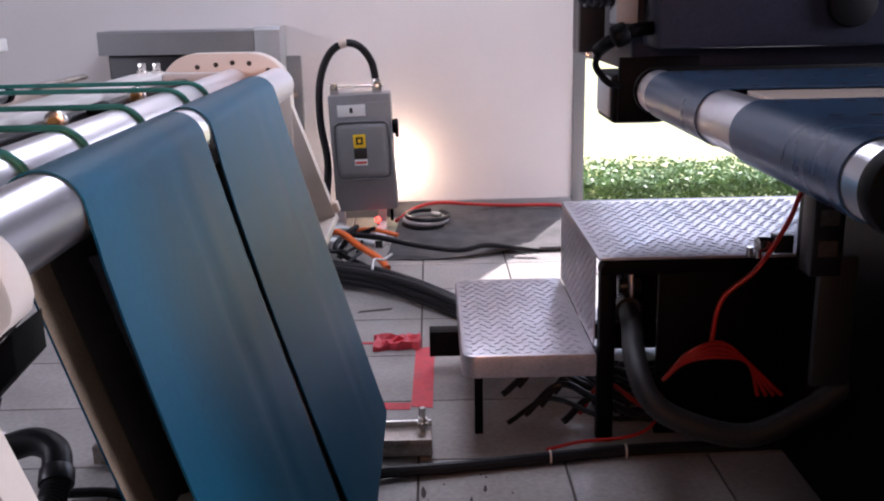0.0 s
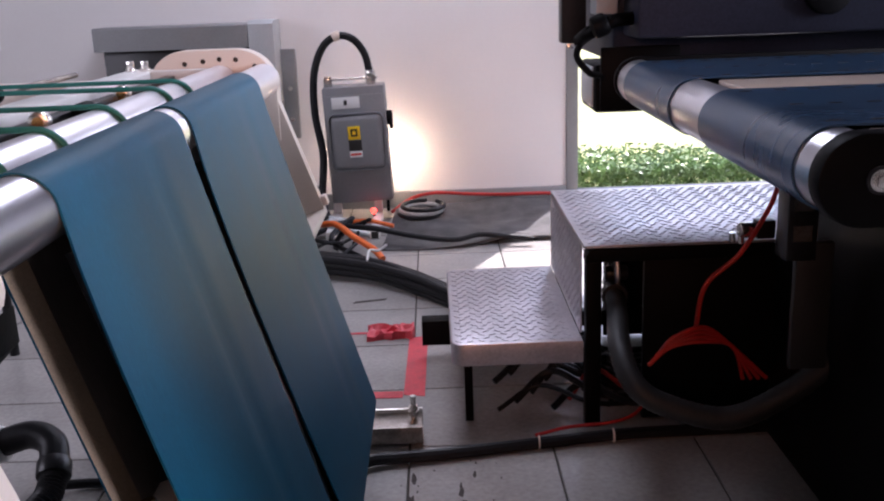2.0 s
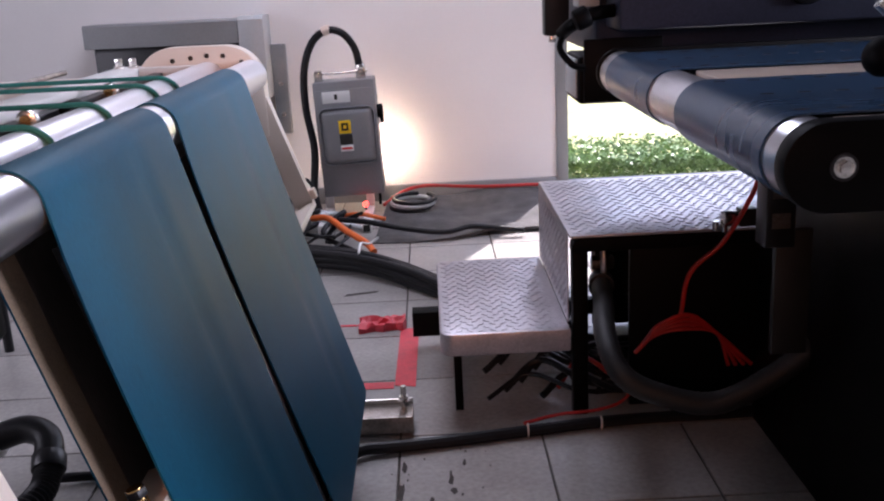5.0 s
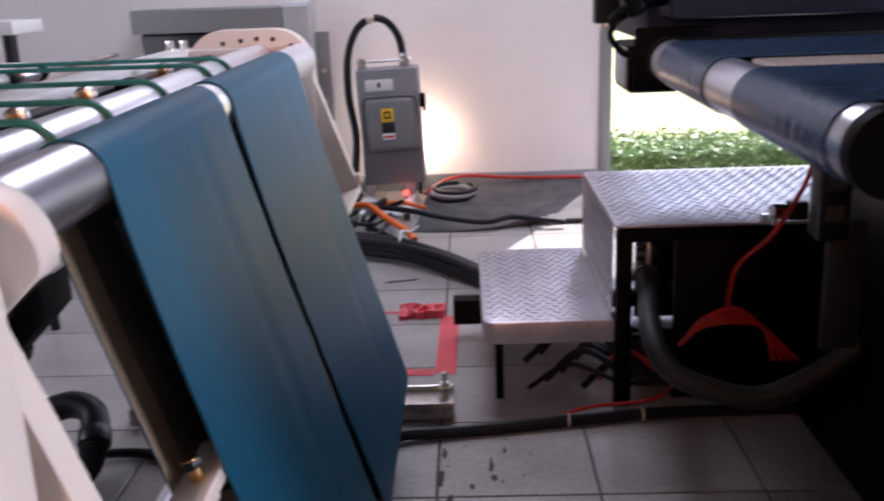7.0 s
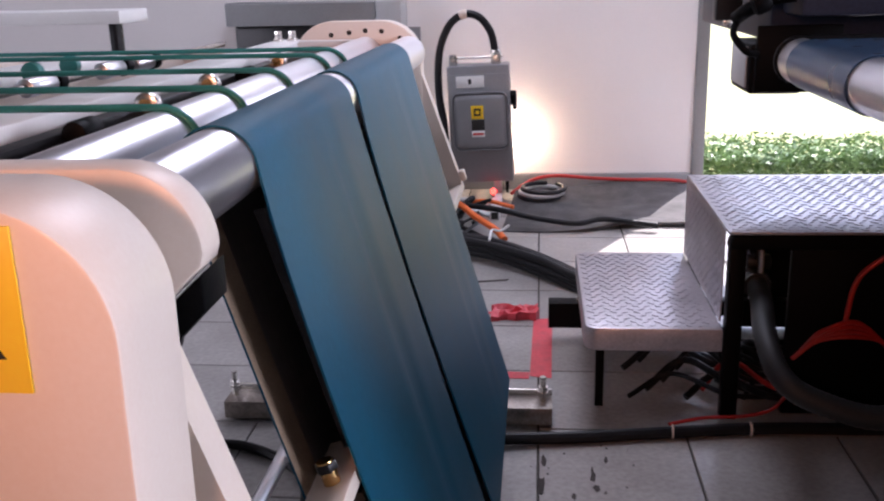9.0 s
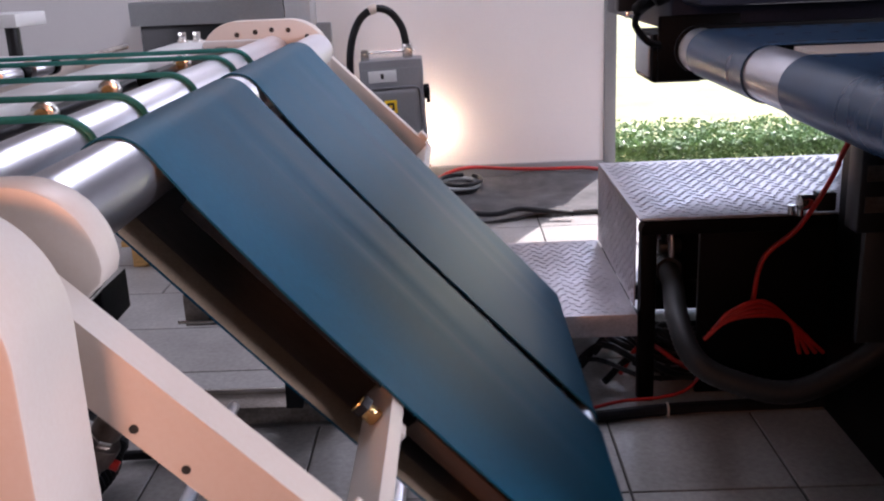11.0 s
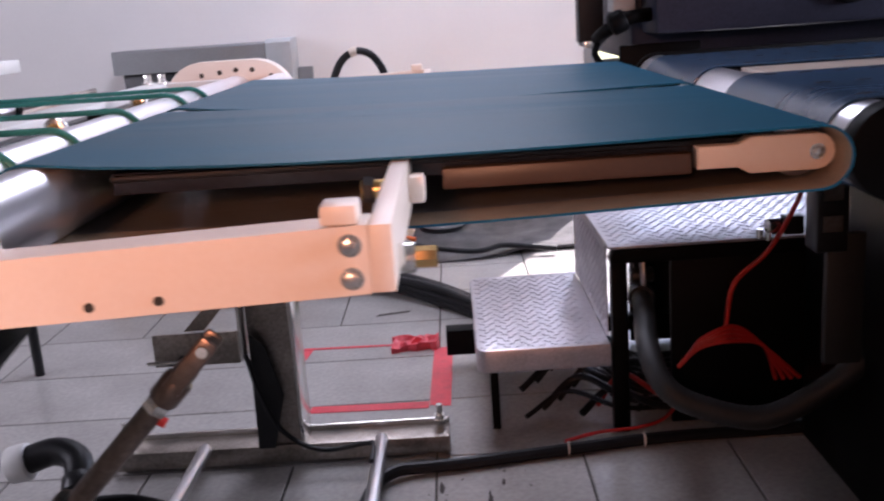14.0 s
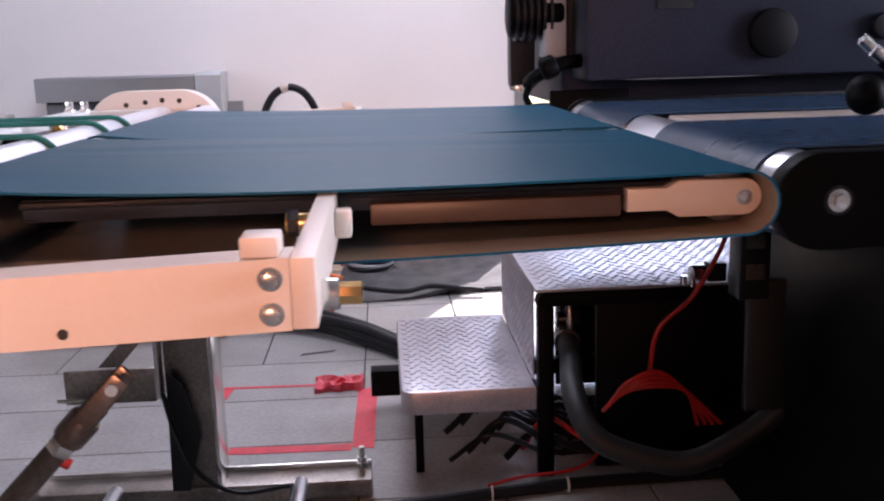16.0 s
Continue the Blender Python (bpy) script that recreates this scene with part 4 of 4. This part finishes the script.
    part("lens", rod((0.315, 4.60, 0.075), (0.315, 4.58, 0.075), 0.014, 14, bev=0.003), LEDRED, pl)
    part("stem", rod((0.315, 4.60, 0.0), (0.315, 4.60, 0.0605), 0.006, 10), DARK, pl)


safety_switch()


def back_wall_things():
    c = thing("control_cabinet", "grey sheet metal control cabinet with a sloping hood", "cabinet")
    part("hood", slab([(4.78, 0.885), (4.99, 0.885), (4.99, 1.0), (4.79, 1.0), (4.78, 0.992)], -1.04, -0.275, 0.004, axis="x"), GREY, c, "grey hood")
    part("body", box(-1.01, -0.275, 4.83, 4.99, 0.0, 0.883, 0.006), DARK, c, "dark cabinet body")
    part("side_unit", slab([(4.78, 0.60), (4.99, 0.60), (4.99, 1.012), (4.80, 1.012), (4.78, 0.995)], -0.272, -0.145, 0.006, axis="x"), LIGHTGREY, c, "light grey end unit")
    q = part("back_plate", box(-0.143, -0.07, 4.93, 4.97, 0.40, 0.86, 0.003), GREY, c, "grey mounting plate")
    for z in (0.50, 0.66):
        part("plate_bolt", bolt((-0.105, 4.93, z), (0, -1, 0), 0.008, 0.008), BRIGHT, q)
    t = thing("white_table", "white table top on dark slim legs", "table")
    part("table_top", box(-2.4, -0.74, 2.86, 3.08, 0.99, 1.03, 0.004), WHITE, t)
    for x in (-0.80, -2.3):
        part("leg", rod((x, 2.96, 0.0), (x, 2.96, 0.988), 0.016, 14, r2=0.022), DARK, t, "dark tapered leg")
    p = thing("pallet", "new pine pallet on the floor", "pallet")
    for x in (-0.74, -0.40, -0.06):
        part("runner", box(x - 0.03, x + 0.03, 3.62, 4.4, 0.0, 0.09, 0.004), WOOD, p)
    for k in range(6):
        part("board", box(-0.80, 0.0, 3.60 + k * 0.135, 3.70 + k * 0.135, 0.0905, 0.115, 0.003), WOOD, p)
    whole("dark_crate", box(-0.70, -0.08, 3.75, 4.35, 0.1155, 0.32, 0.01), DARK, "dark crate standing on the pallet", "crate")
    # rumpled mat by the wall
    bm = bmesh.new()
    bmesh.ops.create_grid(bm, x_segments=40, y_segments=36, size=0.5)
    for v in bm.verts:
        x, y = v.co.x, v.co.y
        X, Y = 0.87 + x * 0.94 + 0.06 * y, 4.50 + y * 0.74 + 0.05 * math.sin(5 * x)
        z = 0.02 + 0.035 * noise.noise((X * 3, Y * 3, 0)) + 0.03 * max(0, y) * 2 + (0.045 * math.exp(-((y + 0.46) / 0.10) ** 2) * math.exp(-((x - 0.12) / 0.16) ** 2))
        v.co = Vector((X, Y, max(0.006, z)))
    ext = bmesh.ops.extrude_face_region(bm, geom=bm.faces[:])
    for v in [q for q in ext["geom"] if isinstance(q, bmesh.types.BMVert)]:
        v.co.z = max(0.0005, v.co.z - 0.012)
    whole("floor_mat", bm, CARPET, "rumpled dark grey mat on the floor by the wall", "mat")
    whole("red_hose", tube([(0.40, 4.70, 0.04), (0.50, 4.80, 0.085), (0.62, 4.87, 0.095), (0.80, 4.86, 0.085), (0.98, 4.85, 0.078), (1.2, 4.88, 0.07), (1.33, 4.9, 0.05)], 0.009, 10), RED, "red hose lying along the wall", "hose")
    for k in range(3):
        whole("coiled_cable", tube([(0.545 + 0.105 * math.cos(a) + 0.008 * k, 4.62 + 0.12 * math.sin(a), 0.05 + 0.018 * k) for a in [radians(30 * q + 40 * k) for q in range(12)]], 0.011, 10), LIGHTGREY if k == 1 else RUBBER, "cable coiled on the mat", "cable", "coiled cables")
    whole("orange_cable", tube([(0.10, 4.15, 0.12), (0.18, 4.06, 0.14), (0.27, 3.92, 0.115), (0.36, 3.80, 0.09), (0.40, 3.72, 0.07)], 0.014, 12), ORANGE, "orange cable among black cables", "cable")
    whole("orange_cable", tube([(0.20, 4.46, 0.05), (0.30, 4.40, 0.07), (0.42, 4.36, 0.05)], 0.010, 12), ORANGE, "orange cable on the floor", "cable")
    rnd = random.Random(5)
    for k in range(9):
        a, b = (k % 3) * 0.026, (k // 3) * 0.026
        j = lambda s: rnd.uniform(-s, s)
        whole("trunk_cable", tube([(-0.12 + j(0.03), 3.82 + a, 0.03 + b + 0.01), (0.10 + j(0.02), 3.74 + a, 0.03 + b), (0.34 + j(0.02), 3.62 + a, 0.028 + b), (0.52 + j(0.01), 3.44 + a, 0.022 + b), (0.66, 3.28 + a, 0.018 + b * 0.8), (0.82, 3.06 + a, 0.016 + b * 0.6), (1.1, 2.96 + a, 0.014 + b * 0.3)], 0.0155, 10), RUBBER, "thick black cable in a bundle on the floor", "cable", "bundled cables")
    whole("bundle_tie", tube([(0.345, 3.60, 0.10), (0.352, 3.66, 0.125), (0.385, 3.70, 0.112), (0.42, 3.72, 0.13)], 0.005, 8), WHITE, "white cable tie round the bundle", "cable tie")
    for k in range(10):
        x, y = rnd.uniform(-0.06, 0.16), rnd.uniform(4.12, 4.50)
        whole("loose_cable", tube([(x, y, 0.012), (x + rnd.uniform(-0.12, 0.15), y + rnd.uniform(-0.2, 0.1), rnd.uniform(0.04, 0.12)), (x + rnd.uniform(-0.1, 0.18), y + rnd.uniform(-0.2, 0.15), rnd.uniform(0.03, 0.08)), (x + rnd.uniform(0.0, 0.2), y + rnd.uniform(-0.3, 0.1), 0.012)], rnd.uniform(0.006, 0.014), 9), (RUBBER, RUBBER, HOSE, RUBBER, LIGHTGREY)[k % 5], "loose cable tangled below the switch", "cable", "cables below the switch")
    whole("long_cable", tube([(0.16, 4.25, 0.09), (0.34, 4.18, 0.085), (0.52, 4.12, 0.06), (0.70, 4.08, 0.045), (0.82, 4.14, 0.05), (0.95, 4.12, 0.04), (1.06, 4.1, 0.03)], 0.013, 12), RUBBER, "black cable running over the mat's edge", "cable")
    whole("thin_cable_loop", tube([(-0.05, 4.5, 0.02), (-0.03, 4.5, 0.19), (0.03, 4.5, 0.235), (0.08, 4.48, 0.18), (0.10, 4.45, 0.05)], 0.009, 10), RUBBER, "thin black cable arching from the floor", "cable")


back_wall_things()


def tape_marks():
    def strip(pts, label="strip of red tape stuck on the floor"):
        whole("floor_tape", slab(pts, 0.0006, 0.0022, axis="z"), TAPE, label, "tape", "red floor tape")
    strip([(0.515, 2.51), (0.577, 2.497), (0.585, 2.985), (0.523, 2.975)])
    strip([(0.172, 2.50), (0.513, 2.49), (0.514, 2.535), (0.172, 2.545)])
    strip([(0.06, 3.035), (0.44, 3.025), (0.44, 3.04), (0.06, 3.052)])
    strip([(0.02, 2.78), (0.075, 2.78), (0.11, 3.03), (0.02, 3.03)])
    bm = bmesh.new()
    rnd = random.Random(3)
    bmesh.ops.create_grid(bm, x_segments=8, y_segments=5, size=0.5)
    for v in bm.verts:
        v.co = Vector((0.46 + v.co.x * 0.15 + rnd.uniform(-0.008, 0.008), 3.01 + v.co.y * 0.10 + rnd.uniform(-0.012, 0.012) + 0.02 * v.co.x, 0.012 + rnd.uniform(0, 0.022)))
    e = bmesh.ops.extrude_face_region(bm, geom=bm.faces[:])
    for v in [q for q in e["geom"] if isinstance(q, bmesh.types.BMVert)]:
        v.co.z = 0.0006
    whole("crumpled_tape", bm, TAPE, "crumpled end of red tape on the floor", "tape", smooth=False)
    whole("floor_stain", slab([(0.30, 3.36), (0.42, 3.39), (0.43, 3.41), (0.31, 3.385)], 0.0006, 0.0016, axis="z"), GRIME, "dark smear on the floor tiles", "stain")
    def smear(x, y, lx, ly, n=12):
        turn = [2 * math.pi * q / n for q in range(n)]
        pts = [(x + lx * rnd.uniform(0.35, 1.1) * math.cos(a), y + ly * rnd.uniform(0.5, 1.1) * math.sin(a)) for a in turn]
        whole("floor_stain", slab(pts, 0.0006, 0.0011, axis="z"), GRIME, "black rubbed smear on the floor tiles", "stain", "scuffs on the tiles")
    for x, y, lx, ly in ((0.548, 1.90, 0.012, 0.05), (0.552, 2.02, 0.008, 0.03), (0.57, 1.80, 0.014, 0.03), (0.665, 1.96, 0.008, 0.045), (0.672, 1.90, 0.011, 0.018), (0.70, 2.03, 0.006, 0.02), (0.62, 1.86, 0.006, 0.016), (0.50, 1.72, 0.012, 0.02)):
        smear(x, y, lx, ly)
    for k in range(16):
        r = rnd.uniform(0.0015, 0.0045)
        smear(rnd.uniform(0.50, 0.84), rnd.uniform(1.66, 2.12), r, r * 1.8, 7)


tape_marks()


# ---- outside ----
def hedge():
    rnd = random.Random(11)
    vs, fs = [], []
    for k in range(26000):
        x = rnd.uniform(0.9, 4.6)
        y = 5.50 + rnd.random() ** 2.2 * 0.9
        top = 0.060 + 0.03 * noise.noise((x * 4, y * 4, 1.0)) + 0.02 * noise.noise((x * 13, y * 13, 4.0))
        z = top - abs(rnd.gauss(0, 0.05)) if rnd.random() < 0.6 else rnd.uniform(-0.12, top)
        c = Vector((x, y, z + rnd.uniform(-0.01, 0.012)))
        u = Vector((rnd.gauss(0, 1), rnd.gauss(0, 1), rnd.gauss(0, 0.7))).normalized()
        w = u.cross(Vector((rnd.gauss(0, 1), rnd.gauss(0, 1), rnd.gauss(0, 1)))).normalized()
        s = rnd.uniform(0.012, 0.024)
        b = len(vs)
        vs += [c - u * s, c + w * s * 0.45, c + u * s, c - w * s * 0.45]
        fs.append((b, b + 1, b + 2, b + 3))
    me = bpy.data.meshes.new("hedge")
    me.from_pydata([tuple(v) for v in vs], [], fs)
    me.materials.append(LEAF)
    o = new("hedge", me)
    tagged(o, "low green hedge with small leaves outside the door", "hedge", kind="stuff")


hedge()


# ---- floor tiles ----
def tiles():
    P, GAP = 0.365, 0.0062
    x0, y0 = 0.175, 2.55
    me = finish(box(GAP / 2, P - GAP / 2, GAP / 2, P - GAP / 2, -0.0055, 0.0004, 0.0012, 1), "tile", TILE)
    rest = []
    rnd = random.Random(2)
    for i in range(-12, 14):
        for j in range(-16, 7):
            x, y = x0 + i * P, y0 + j * P
            if y + P > 5.2:
                continue
            if -1 <= j <= 1:
                continue
            if -5 <= i <= 5 and -4 <= j <= 6:
                o = new("tile", me)
                o.parent = FLOOR
                o.location = (x, y, rnd.uniform(-0.0004, 0.0))
            else:
                rest.append((x, y))
    long_me = finish(box(GAP / 2, 4 * P - GAP / 2, GAP / 2, P - GAP / 2, -0.0055, 0.0004, 0.0012, 1), "long_tile", TILE)
    for j in (-1, 0, 1):
        for i in range(-3, 3):
            o = new("long_tile", long_me)
            o.parent = FLOOR
            o.location = (0.54 + i * 4 * P, y0 + j * P, rnd.uniform(-0.0004, 0.0))
    vs, fs = [], []
    for x, y in rest:
        b = len(vs)
        for z in (-0.0055, 0.0):
            vs += [(x + GAP / 2, y + GAP / 2, z), (x + P - GAP / 2, y + GAP / 2, z), (x + P - GAP / 2, y + P - GAP / 2, z), (x + GAP / 2, y + P - GAP / 2, z)]
        fs += [(b + 4, b + 5, b + 6, b + 7)] + [(b + k, b + (k + 1) % 4, b + 4 + (k + 1) % 4, b + 4 + k) for k in range(4)]
    m2 = bpy.data.meshes.new("far_tiles")
    m2.from_pydata(vs, [], fs)
    m2.materials.append(TILE)
    o = new("far_tiles", m2)
    o.parent = FLOOR
    tagged(o, "more pale floor tiles", kind="stuff")


tiles()


# ---- what moves ----
def motions():
    walk(GATE, [(t, pose(PX, 0, PZ, 0, -a, 0)) for t, a in SWING])
    tube_rows, rod_rows = [], []
    for t, a in SWING:
        c, s = math.cos(radians(a)), math.sin(radians(a))
        top = Vector((PX + STRUT_EYE[0] * c - STRUT_EYE[1] * s, 0.90, PZ + STRUT_EYE[0] * s + STRUT_EYE[1] * c)) - STRUT_BASE
        lean = math.degrees(math.atan2(top.x, top.z))
        tube_rows.append((t, pose(0, 0, 0, 0, lean, 0)))
        rod_rows.append((t, pose(top.x, 0, top.z, 0, lean, 0)))
    walk(STRUT_TUBE, tube_rows)
    walk(STRUT_ROD, rod_rows)


motions()
